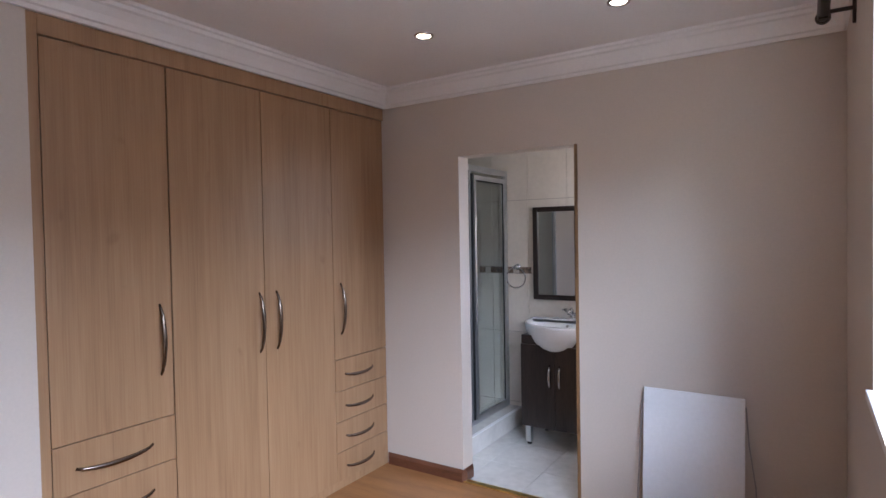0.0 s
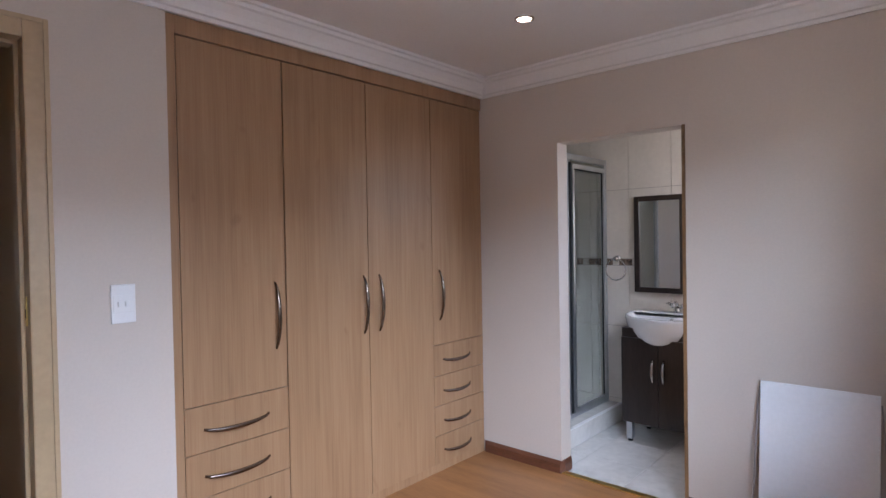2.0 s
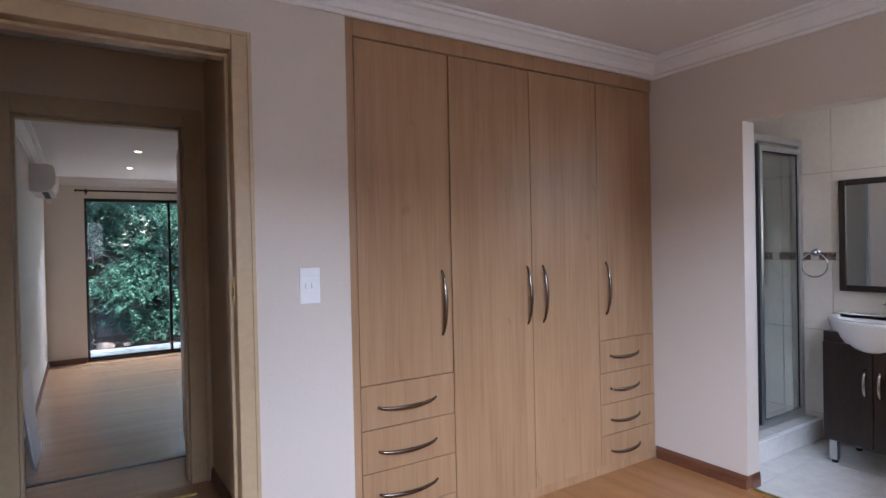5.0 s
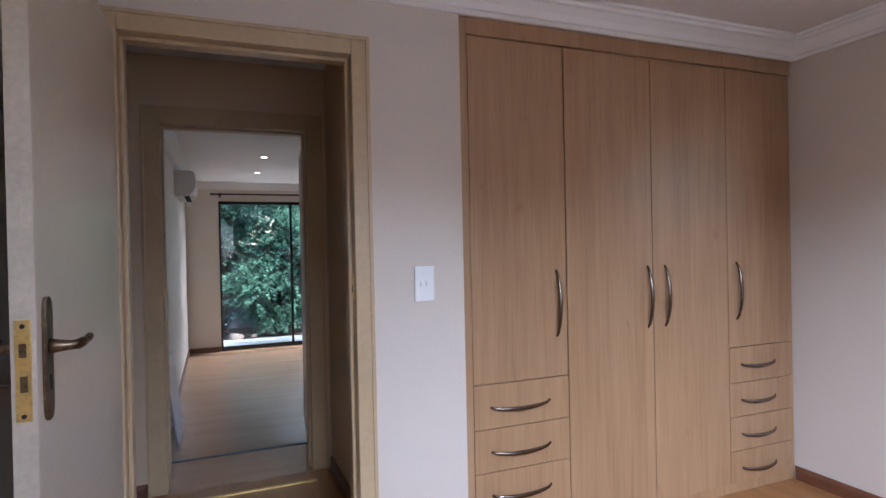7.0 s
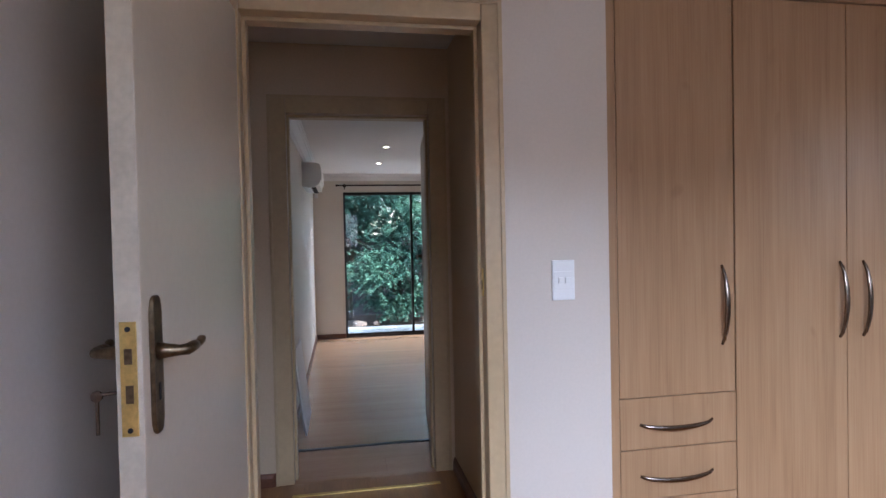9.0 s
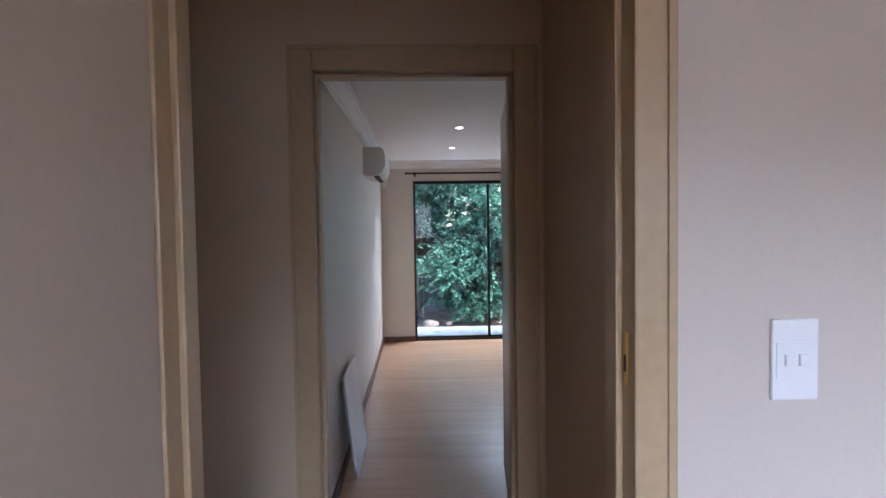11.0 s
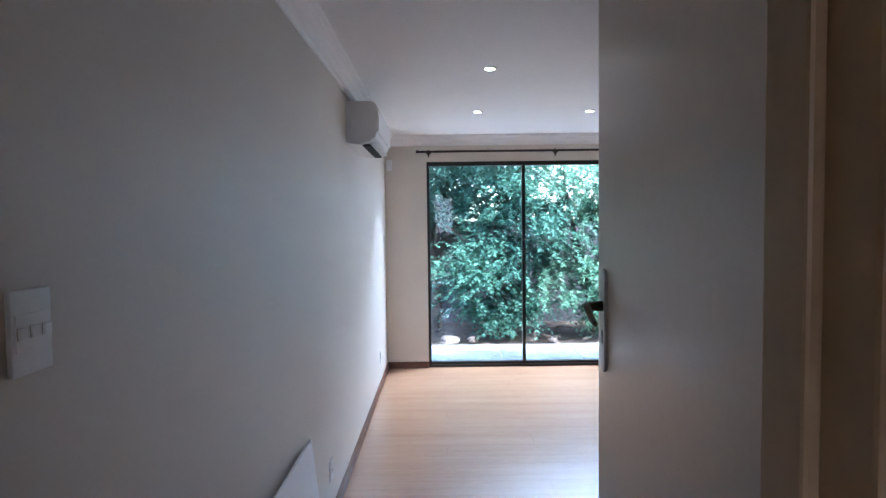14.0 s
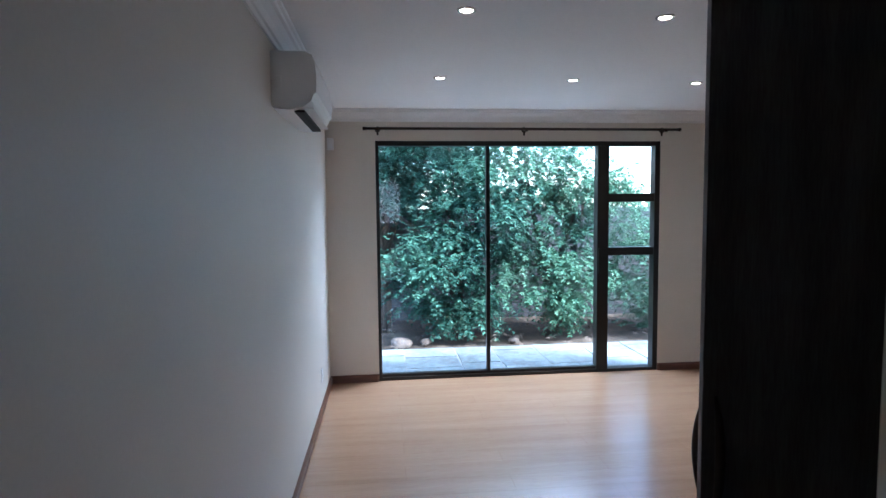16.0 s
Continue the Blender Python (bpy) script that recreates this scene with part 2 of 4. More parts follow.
def rod(bm, a, b, r, n=12, r2=None):
    a, b = Vector(a), Vector(b)
    m = Matrix.Translation((a + b) / 2) @ (b - a).to_track_quat("Z", "Y").to_matrix().to_4x4()
    bmesh.ops.create_cone(bm, cap_ends=True, segments=n, radius1=r, radius2=r if r2 is None else r2, depth=(b - a).length, matrix=m)
    return bm


def tube(points, r, n=8, flat=1.0, radii=None):
    """A swept round bar through points."""
    bm = bmesh.new()
    pts = [Vector(p) for p in points]
    rings = []
    for i, p in enumerate(pts):
        d = (pts[min(i + 1, len(pts) - 1)] - pts[max(i - 1, 0)]).normalized()
        side = d.cross(Vector((0, 0, 1)) if abs(d.z) < 0.9 else Vector((0, 1, 0))).normalized()
        up = side.cross(d)
        rr = radii[i] if radii else r
        rings.append([bm.verts.new(p + (side * math.cos(k * math.tau / n) + up * math.sin(k * math.tau / n) * flat) * rr) for k in range(n)])
    for a, b in zip(rings, rings[1:]):
        for k in range(n):
            bm.faces.new((a[k], a[(k + 1) % n], b[(k + 1) % n], b[k]))
    bm.faces.new(rings[0][::-1])
    bm.faces.new(rings[-1])
    return bm


def prism(outline, axis, lo, hi):
    """A flat outline of (a, b) pushed along an axis from lo to hi."""
    bm = bmesh.new()
    put = {"x": lambda a, b, c: (c, a, b), "y": lambda a, b, c: (a, c, b), "z": lambda a, b, c: (a, b, c)}[axis]
    p = [bm.verts.new(put(a, b, lo)) for a, b in outline]
    q = [bm.verts.new(put(a, b, hi)) for a, b in outline]
    n = len(outline)
    for i in range(n):
        bm.faces.new((p[i], p[(i + 1) % n], q[(i + 1) % n], q[i]))
    bm.faces.new(p[::-1])
    bm.faces.new(q)
    return bm


def strip(bm, p0, p1, inward, profile, z, down=True):
    """A moulding along a wall from p0 to p1, mitred at inside corners; profile of (out from wall, away from z)."""
    a, b, w = Vector(p0), Vector(p1), Vector(inward)
    d = (b - a).normalized()
    ends = []
    for base, s in ((a, 1), (b, -1)):
        ends.append([bm.verts.new((*(base + w * o + d * s * o), z - h if down else z + h)) for o, h in profile])
    n = len(profile)
    for i in range(n):
        bm.faces.new((ends[0][i], ends[0][(i + 1) % n], ends[1][(i + 1) % n], ends[1][i]))
    bm.faces.new(ends[0][::-1])
    bm.faces.new(ends[1])


CORNICE_PROFILE = [(-0.002, 0.105), (0.012, 0.105), (0.02, 0.092), (0.032, 0.088), (0.045, 0.062), (0.068, 0.036), (0.082, 0.03), (0.086, 0.016), (0.1, 0.012), (0.102, -0.002), (-0.002, -0.002)]
SKIRT_PROFILE = [(-0.002, 0.0), (0.016, 0.0), (0.016, 0.05), (0.011, 0.062), (0.005, 0.07), (-0.002, 0.07)]


# ---- bedroom: shell ----
N, EAST, SOUTH, CEIL1 = 3.31, 2.39, -0.13, 2.365
LOW, CEIL2, FAR = -0.24, 2.33, -7.17
structure("floor_bedroom", boxes((-0.115, EAST + 0.2, SOUTH - 0.2, N + 0.003, -0.15, 0)), FLOOR1, "honey brown laminate floor of the bedroom", "floor")
structure("ceiling_bedroom", boxes((-0.6, EAST + 0.2, SOUTH - 0.2, N + 0.1, CEIL1, CEIL1 + 0.15)), WHITE, "smooth white painted ceiling", "ceiling")
structure("wall_west_bedroom", boxes((-0.115, 0, SOUTH - 0.2, 0.04, 0, CEIL1), (-0.115, 0, 0.964, 1.347, 0, CEIL1), (-0.115, 0, 0.04, 0.964, 2.115, CEIL1), (-0.115, 0, 1.347, N, 2.262, CEIL1)), WALL1, "beige painted wall beside the wardrobe", "wall")
structure("wall_north_bedroom", boxes((-0.7, 0.54, N, N + 0.11, 0, CEIL1), (1.252, EAST + 0.2, N, N + 0.11, 0, CEIL1), (0.54, 1.252, N, N + 0.11, 1.915, CEIL1)), WALL1, "beige painted wall with an open bathroom doorway", "wall")
structure("wall_south_bedroom", boxes((-0.115, EAST + 0.2, SOUTH - 0.15, SOUTH, 0, CEIL1)), WALL1, "beige painted wall behind the open door", "wall")
structure("wall_east_bedroom", boxes((EAST, EAST + 0.2, SOUTH, 0.4, 0, CEIL1), (EAST, EAST + 0.2, 2.2, N, 0, CEIL1), (EAST, EAST + 0.2, 0.4, 2.2, 0, 1.05), (EAST, EAST + 0.2, 0.4, 2.2, 2.14, CEIL1)), WALL1, "beige painted wall with the bedroom window", "wall")
bm = bmesh.new()
strip(bm, (0, SOUTH), (0, N), (1, 0), CORNICE_PROFILE, CEIL1)
strip(bm, (0, N), (EAST, N), (0, -1), CORNICE_PROFILE, CEIL1)
strip(bm, (EAST, N), (EAST, SOUTH), (-1, 0), CORNICE_PROFILE, CEIL1)
strip(bm, (EAST, SOUTH), (0, SOUTH), (0, 1), CORNICE_PROFILE, CEIL1)
structure("trim_cornice_bedroom", bm, CORNICE, "white moulded ceiling cornice", "cornice")
bm = bmesh.new()
strip(bm, (-0.02, N), (0.556, N), (0, -1), SKIRT_PROFILE, 0, False)
strip(bm, (1.252, N), (EAST, N), (0, -1), SKIRT_PROFILE, 0, False)
strip(bm, (EAST, N), (EAST, SOUTH), (-1, 0), SKIRT_PROFILE, 0, False)
strip(bm, (0, 0.955), (0, 1.347), (1, 0), SKIRT_PROFILE, 0, False)
strip(bm, (EAST, SOUTH), (0, SOUTH), (0, 1), SKIRT_PROFILE, 0, False)
strip(bm, (0.54, N), (0.54, N + 0.11), (1, 0), SKIRT_PROFILE, 0, False)
structure("baseboard_bedroom", bm, SKIRT, "reddish brown timber skirting board", "skirting")
structure("trim_threshold_bathroom", boxes((0.545, 1.245, N - 0.01, N + 0.03, 0.0, 0.008), bevel=0.003), BRASS, "thin brass threshold strip at the bathroom", "threshold")
structure("trim_doorway_edge", boxes((1.238, 1.256, N - 0.004, N + 0.114, 0.0, 1.917), bevel=0.003), JAMB, "thin brown strip on the edge of the bathroom doorway", "trim")

# bedroom window
window = thing("window_1", pose(EAST + 0.1, 1.18, 1.05), "white framed bedroom window with bright daylight", "window", kind="structure")
part("window_frame", boxes((EAST + 0.12, EAST + 0.16, 0.4, 0.45, 1.05, 2.14), (EAST + 0.12, EAST + 0.16, 2.15, 2.2, 1.05, 2.14), (EAST + 0.12, EAST + 0.16, 0.45, 2.15, 1.05, 1.10), (EAST + 0.12, EAST + 0.16, 0.45, 2.15, 2.09, 2.14), (EAST + 0.12, EAST + 0.16, 1.28, 1.32, 1.10, 2.09)), PLASTIC, window)
part("window_sill", boxes((EAST - 0.015, EAST + 0.2, 0.385, 2.215, 1.03, 1.055), bevel=0.004), PLASTIC, window)


def curtain_rod(p0, p1, out, feet, label, r=0.0125):
    """A round rod between p0 and p1 with end knobs and wall brackets; out points from rod to wall."""
    ob = thing("curtain_rod", pose(*p0), label, "curtain rod")
    a, b, o = Vector(p0), Vector(p1), Vector(out)
    part("pole", rod(bmesh.new(), a, b, r), IRON, ob, smooth=True)
    for e, s in ((a, -1), (b, 1)):
        d = (b - a).normalized() * s
        part("finial", rod(rod(bmesh.new(), e, e + d * 0.012, r + 0.003), e + d * 0.012, e + d * 0.03, r + 0.006, 14, r + 0.001), IRON, ob, smooth=True)
    for f in feet:
        p = a.lerp(b, f)
        k = rod(bmesh.new(), p, p + o, 0.007)
        rod(k, p + o * 0.96, p + o, 0.026)
        rod(k, p + Vector((0, 0, -0.022)), p + Vector((0, 0, 0.006)), 0.015)
        rod(k, p + o * 0.985 + Vector((0, 0, -0.05)), p + o * 0.985 + Vector((0, 0, 0.03)), 0.009)
        part("bracket", k, IRON, ob)
    return ob


curtain_rod((2.30, 0.1, 2.185), (2.30, 2.83, 2.185), (0.09, 0, 0), (0.04, 0.985), "dark iron curtain rod above the bedroom window", 0.018)


def downlight(x, y, z):
    ob = thing("downlight", pose(x, y, z), "lit round recessed ceiling downlight with a metal rim", "downlight", "ceiling downlights")
    bm = bmesh.new()
    prof = [(0.046, 0.0), (0.044, -0.006), (0.036, -0.007), (0.031, -0.001)]
    rings = [[bm.verts.new((r * math.cos(k * math.tau / 28), r * math.sin(k * math.tau / 28), h)) for k in range(28)] for r, h in prof]
    for a, b in zip(rings, rings[1:]):
        for k in range(28):
            bm.faces.new((a[k], a[(k + 1) % 28], b[(k + 1) % 28], b[k]))
    part("rim", bm, CHROME, ob, "shiny metal rim", True, True)
    bm = bmesh.new()
    bmesh.ops.create_cone(bm, cap_ends=True, segments=24, radius1=0.031, radius2=0.031, depth=0.003, matrix=Matrix.Translation((0, 0, -0.002)))
    part("lamp", bm, LIT, ob, "glowing warm lamp", True)


for x, y in ((0.79, 2.61), (1.63, 2.74)):
    downlight(x, y, CEIL1)


# ---- built-in wardrobe ----
def bow_handle(parent, a, b, out, mat=NICKEL, r=0.006):
    """A curved bar handle from a to b that bows away along out."""
    a, b, o = Vector(a), Vector(b), Vector(out)
    pts, rad = [], []
    for i in range(15):
        s = i / 14
        pts.append(a.lerp(b, s) + o * (math.sin(math.pi * s) ** 0.6))
        rad.append(r * (0.75 + 0.55 * math.sin(math.pi * s)))
    part("handle", tube(pts, r, 8, 1.3, rad), mat, parent, "curved dark nickel handle", smooth=True)


FACE = -0.02
wardrobe = thing("wardrobe", pose(-0.3, 2.33, 0), "built-in oak laminate wardrobe with tall doors and drawers", "wardrobe")
part("carcass", boxes((-0.6, FACE - 0.03, 1.36, 1.376, 0.0, 2.24), (-0.6, FACE - 0.03, 3.27, 3.30, 0.0, 2.24), (-0.6, -0.58, 1.376, 3.27, 0, 2.24), (-0.58, FACE - 0.03, 1.376, 3.27, 2.2, 2.24)), OAK, wardrobe)
part("left_stile", boxes((FACE - 0.018, FACE + 0.008, 1.349, 1.385, 0.0, 2.26), bevel=0.002), OAK, wardrobe)
part("top_rail", boxes((FACE - 0.018, FACE + 0.008, 1.385, 3.307, 2.189, 2.26), bevel=0.002), OAK, wardrobe)
part("plinth", boxes((FACE - 0.03, FACE - 0.004, 1.385, 3.307, 0.0, 0.045)), OAK, wardrobe)
YS = (1.389, 1.863, 2.352, 2.838, 3.305)
GAP = 0.002


def front(name, y0, y1, z0, z1):
    return part(name, boxes((FACE - 0.018, FACE, y0 + GAP, y1 - GAP, z0 + GAP, z1 - GAP), bevel=0.0015), OAK, wardrobe)


for y0, y1, z0, hy in ((YS[0], YS[1] - 0.003, 0.715, 1.806), (YS[1], YS[2], 0.045, 2.318), (YS[2], YS[3], 0.045, 2.424), (YS[3], YS[4], 0.75, 2.897)):
    d = front("door", y0, y1, z0, 2.187)
    bow_handle(d, (FACE, hy, 1.19), (FACE, hy, 0.895), (0.035, 0, 0))
for z0, z1 in ((0.525, 0.715), (0.34, 0.525), (0.155, 0.34), (0.045, 0.155)):
    d = front("drawer", YS[0], YS[1], z0, z1)
    if z1 - z0 > 0.15:
        bow_handle(d, (FACE, 1.467, z1 - 0.098), (FACE, 1.761, z1 - 0.098), (0.03, 0, -0.012))
for z0, z1 in ((0.565, 0.75), (0.388, 0.565), (0.212, 0.388), (0.045, 0.212)):
    d = front("drawer", YS[3], YS[4], z0, z1)
    bow_handle(d, (FACE, 2.917, z1 - 0.09), (FACE, 3.167, z1 - 0.09), (0.03, 0, -0.012))


# ---- wall switches and sockets ----
def switch_plate(m, w, h, rockers, label, name="light_switch"):
    """A plastic plate in the local x z plane, facing local -y."""
    ob = thing(name, m, label, "switch" if name == "light_switch" else "socket")
    part("plate", boxes((-w / 2, w / 2, -0.009, 0, -h / 2, h / 2), bevel=0.003), PLASTIC, ob, local=True)
    part("surround", boxes((-w * 0.42, w * 0.42, -0.011, -0.008, -h * 0.22, h * 0.22), bevel=0.001), PLASTIC, ob, local=True)
    for i in range(rockers):
        x = (i - (rockers - 1) / 2) * w * 0.3
        part("rocker", boxes((x - w * 0.09, x + w * 0.09, -0.016, -0.010, -h * 0.07, h * 0.07), bevel=0.0015), PLASTIC, ob, local=True)
        part("slot", boxes((x - w * 0.1, x - w * 0.09 + 0.001, -0.0118, -0.0105, -h * 0.07, h * 0.07)), CABLE, ob, local=True)
    return ob


switch_plate(pose(0, 1.172, 1.158, 0, 0, 90), 0.082, 0.14, 2, "white plastic double light switch on the bedroom wall")
switch_plate(pose(-1.72, 0, 1.225, 0, 0, 180), 0.085, 0.125, 3, "white plastic light switch beside the far doorway")
switch_plate(pose(-3.9, 0, 0.05, 0, 0, 180), 0.075, 0.11, 1, "white wall socket above the skirting board", "wall_socket")
switch_plate(pose(-6.42, 0, 0.06, 0, 0, 180), 0.075, 0.11, 1, "white wall socket near the sliding door", "wall_socket")


# ---- panels that lean on the walls ----
def heater_panel(m, w, h, label):
    ob = thing("heater_panel", m, label, "heater", "white panel heaters")
    part("board", boxes((-w / 2, w / 2, -0.012, 0, 0, h), bevel=0.003), HEATER, ob, local=True)
    part("back_frame", boxes((-w / 2 + 0.02, w / 2 - 0.02, 0.001, 0.012, 0.03, h - 0.03)), CABLE, ob, "dark backing", True)
    pts = [(-w / 2 - 0.004, 0.006, h - 0.03), (-w / 2 - 0.014, 0.008, h - 0.12), (-w / 2 - 0.02, 0.006, h * 0.5), (-w / 2 - 0.026, 0.0, h * 0.2), (-w / 2 - 0.02, -0.01, 0.01)]
    part("cable", tube(pts, 0.004, 6), CABLE, ob, "grey power cable", True, True)
    pts = [(w / 2 + 0.002, 0.006, h - 0.04), (w / 2 + 0.014, 0.006, h - 0.2), (w / 2 + 0.042, 0.008, h * 0.45), (w / 2 + 0.046, 0.004, h * 0.2), (w / 2 + 0.03, -0.004, 0.01)]
    part("cable", tube(pts, 0.003, 6), CABLE, ob, "grey power cable", True, True)
    part("clip", rod(bmesh.new(), (-w / 2 + 0.012, -0.016, h - 0.012), (-w / 2 + 0.012, -0.01, h - 0.012), 0.006), PLASTIC, ob, local=True)
    part("clip", rod(bmesh.new(), (w / 2 - 0.012, -0.016, h - 0.012), (w / 2 - 0.012, -0.01, h - 0.012), 0.006), PLASTIC, ob, local=True)


heater_panel(pose(1.803, N - 0.085, 0.002, -5.4, 0, 0), 0.435, 0.708, "white wall heater panel leaning on the bedroom wall")
heater_panel(pose(-3.03, 0.10, LOW + 0.002, -6.5, 0, 180), 0.62, 0.675, "white wall heater panel leaning on the far room's wall")


# ---- door frames and doors ----
def door_frame(x0, x1, y0, y1, top, face, label, name):
    """A pressed metal frame in a wall from x0 to x1 round the opening y0 to y1; stop ribs inside."""
    ob = thing(name, pose((x0 + x1) / 2, (y0 + y1) / 2, 0), label, "door frame", kind="structure")
    xm = (x0 + x1) / 2
    for n, a, b, s in (("jamb", y0 - face, y0, 1), ("jamb", y1, y1 + face, -1)):
        inner = b if s == 1 else a
        part(n, boxes((x0 - 0.008, x1 + 0.008, a, b, 0, top + face), bevel=0.005), FRAME, ob)
        part("stop", boxes((xm - 0.05, xm + 0.01, min(inner, inner + s * 0.014), max(inner, inner + s * 0.014), 0, top), bevel=0.004), FRAME, ob)
    for a, b in ((y0 - face, y0 - face + 0.016), (y1 + face - 0.016, y1 + face)):
        part("lip", boxes((x1 + 0.007, x1 + 0.014, a, b, 0, top + face), bevel=0.003), FRAME, ob)
    part("head_lip", boxes((x1 + 0.006, x1 + 0.0135, y0 - face + 0.016, y1 + face - 0.016, top + face - 0.016, top + face), bevel=0.003), FRAME, ob)
    part("head", boxes((x0 - 0.007, x1 + 0.007, y0, y1, top, top + face), bevel=0.005), FRAME, ob)
    part("head_stop", boxes((xm - 0.05, xm + 0.01, y0, y1, top - 0.014, top), bevel=0.004), FRAME, ob)
    return ob


near_frame = door_frame(-0.115, 0.0, 0.11, 0.893, 2.045, 0.072, "cream painted metal door frame of the bedroom", "door_frame_1")
part("strike_plate", boxes((-0.036, -0.022, 0.889, 0.8925, 1.11, 1.205)), BRASS, near_frame, "worn brass strike plate")
part("keep", boxes((-0.033, -0.025, 0.8882, 0.8893, 1.135, 1.165)), BLACK, near_frame)
far_frame = door_frame(-1.37, -1.255, 0.135, 0.905, 1.995, 0.095, "cream painted metal door frame of the far room", "door_frame_2")


def door(name, m, w, h, side, lock_z, label, arched=False):
    """A flush leaf, local x from hinge to lock edge, thickness on local y (0 to 0.042)."""
    ob = thing(name, m, label, "door", kind="structure")
    part("leaf", boxes((0, w - 0.002, 0.0, 0.042, 0.008, h), bevel=0.002), LEAF, ob, local=True)
    part("edge_strip", boxes((w - 0.003, w, 0.001, 0.041, 0.008, h)), LEAF_EDGE, ob, "chipped paint on the lock edge", True)
    part("lock_plate", boxes((w - 0.002, w + 0.0025, 0.008, 0.034, lock_z - 0.13, lock_z + 0.06), bevel=0.001), BRASS, ob, "brass mortice lock plate", True)
    for z0, z1, y0 in ((-0.01, 0.016, 0.015), (-0.075, -0.045, 0.016)):
        part("latch", boxes((w + 0.002, w + 0.004, y0, y0 + 0.012, lock_z + z0, lock_z + z1)), BRONZE, ob, local=True)
    for z in (0.048, -0.12):
        part("screw", rod(bmesh.new(), (w, 0.021, lock_z + z), (w + 0.0035, 0.021, lock_z + z), 0.0045), BLACK, ob, local=True)
    for y, s in ((0.042, 1), (0.0, -1)):
        mid = w - (0.095 if arched else 0.055)
        if arched:
            edge = [(mid + 0.024 * math.cos(k * math.pi / 10), lock_z + 0.06 + 0.026 * math.sin(k * math.pi / 10)) for k in range(11)]
            edge += [(mid - 0.024 * math.cos(k * math.pi / 10), lock_z - 0.125 - 0.026 * math.sin(k * math.pi / 10)) for k in range(11)]
        else:
            half = [(0.009, 0.098), (0.017, 0.092), (0.02, 0.078), (0.024, 0.066), (0.024, -0.112), (0.02, -0.124), (0.017, -0.138), (0.009, -0.144)]
            edge = [(mid + a, lock_z + b) for a, b in half] + [(mid - a, lock_z + b) for a, b in half[::-1]]
        bm = prism(edge, "y", min(y, y + s * 0.008), max(y, y + s * 0.008))
        bmesh.ops.bevel(bm, geom=[e for e in bm.edges], offset=0.002, segments=1, affect="EDGES")
        plate = part("handle_plate", bm, SATIN if arched else BRONZE, ob, "satin grey arched backplate" if arched else "antique bronze backplate", True)
        c = Vector((mid, y + s * 0.008, lock_z))
        if arched:
            run = [(0, 0, 0, 0.013), (0, 0.024, 0, 0.010), (-0.005, 0.035, 0.001, 0.009), (-0.03, 0.038, 0.0, 0.008), (-0.055, 0.037, -0.009, 0.0075), (-0.08, 0.035, -0.018, 0.007), (-0.1, 0.034, -0.022, 0.006), (-0.118, 0.034, -0.023, 0.004)]
        else:
            run = [(0, 0, 0, 0.016), (0, 0.012, 0, 0.013), (0, 0.036, 0, 0.0095), (-0.006, 0.046, 0, 0.0105), (-0.032, 0.048, 0.0, 0.0105), (-0.046, 0.048, 0.0, 0.010), (-0.052, 0.048, -0.003, 0.006), (-0.062, 0.05, 0.0, 0.0075), (-0.076, 0.052, 0.005, 0.0085), (-0.088, 0.053, 0.007, 0.004)]
        lever = tube([c + Vector((a, s * o, z)) for a, o, z, k in run], 0.008, 10, 1.0, [k[3] for k in run])
        part("lever", lever, BRONZE, plate, "bronze lever", True, True)
        part("keyhole", boxes((mid - 0.004, mid + 0.004, min(y + s * 0.008, y + s * 0.0092), max(y + s * 0.008, y + s * 0.0092), lock_z - 0.085, lock_z - 0.055)), BLACK, plate, local=True)
    for z in (0.2, h - 0.2):
        part("hinge", rod(bmesh.new(), (-0.004, 0.048 if side > 0 else -0.006, z), (-0.004, 0.048 if side > 0 else -0.006, z + 0.1), 0.007), BRONZE, ob, local=True)
    return ob


door("door_1", pose(0.01, 0.062, 0.0, 0, 0, -1.4), 0.86, 2.035, -1, 1.128, "open cream flush door with brass lock plate")
key = thing("door_key", pose(0.815, 0.02, 1.06), "steel key hanging in the bedroom door's lock", "key")
part("shank", rod(bmesh.new(), (0.81, 0.038, 1.058), (0.81, -0.005, 1.056), 0.003), NICKEL, key)
part("bow", rod(bmesh.new(), (0.808, -0.012, 1.053), (0.812, -0.012, 1.053), 0.010), NICKEL, key)
part("spare_key", boxes((0.808, 0.811, -0.015, -0.009, 0.985, 1.045), bevel=0.001), NICKEL, key)
door("door_2", pose(-1.385, 0.957, 0.0, 0, 0, 174.5), 0.87, 1.985, -1, 1.185, "open cream flush door of the far room", True)

# ---- passage ----
structure("floor_passage", boxes((-1.255, -0.115, -2.8, 1.02, -0.15, -0.001)), FLOOR1, "dark honey laminate floor of the passage", "floor")
structure("trim_floor_strip", boxes((-1.11, -1.085, 0.135, 0.905, 0.0, 0.006), bevel=0.002), BRASS, "metal floor strip before the far doorway", "threshold")
structure("ceiling_passage", boxes((-1.37, -0.6, -2.8, 1.1, CEIL1 + 0.003, CEIL1 + 0.15), (-0.6, -0.115, -2.8, 1.1, CEIL1 - 0.001, CEIL1 + 0.149)), WHITE, "white passage ceiling", "ceiling")
structure("wall_passage_west", boxes((-1.37, -1.255, -2.8, 0.04, 0, CEIL1), (-1.37, -1.255, 1.0, 1.14, 0, CEIL1), (-1.37, -1.255, 0.04, 1.0, 2.09, CEIL1)), WALL3, "passage wall with the far doorway, tinted tan for dim warm light", "wall")
structure("wall_passage_north", boxes((-1.255, -0.115, 1.02, 1.14, 0, CEIL1)), WALL3, "end wall of the passage, tinted tan for dim warm light", "wall")
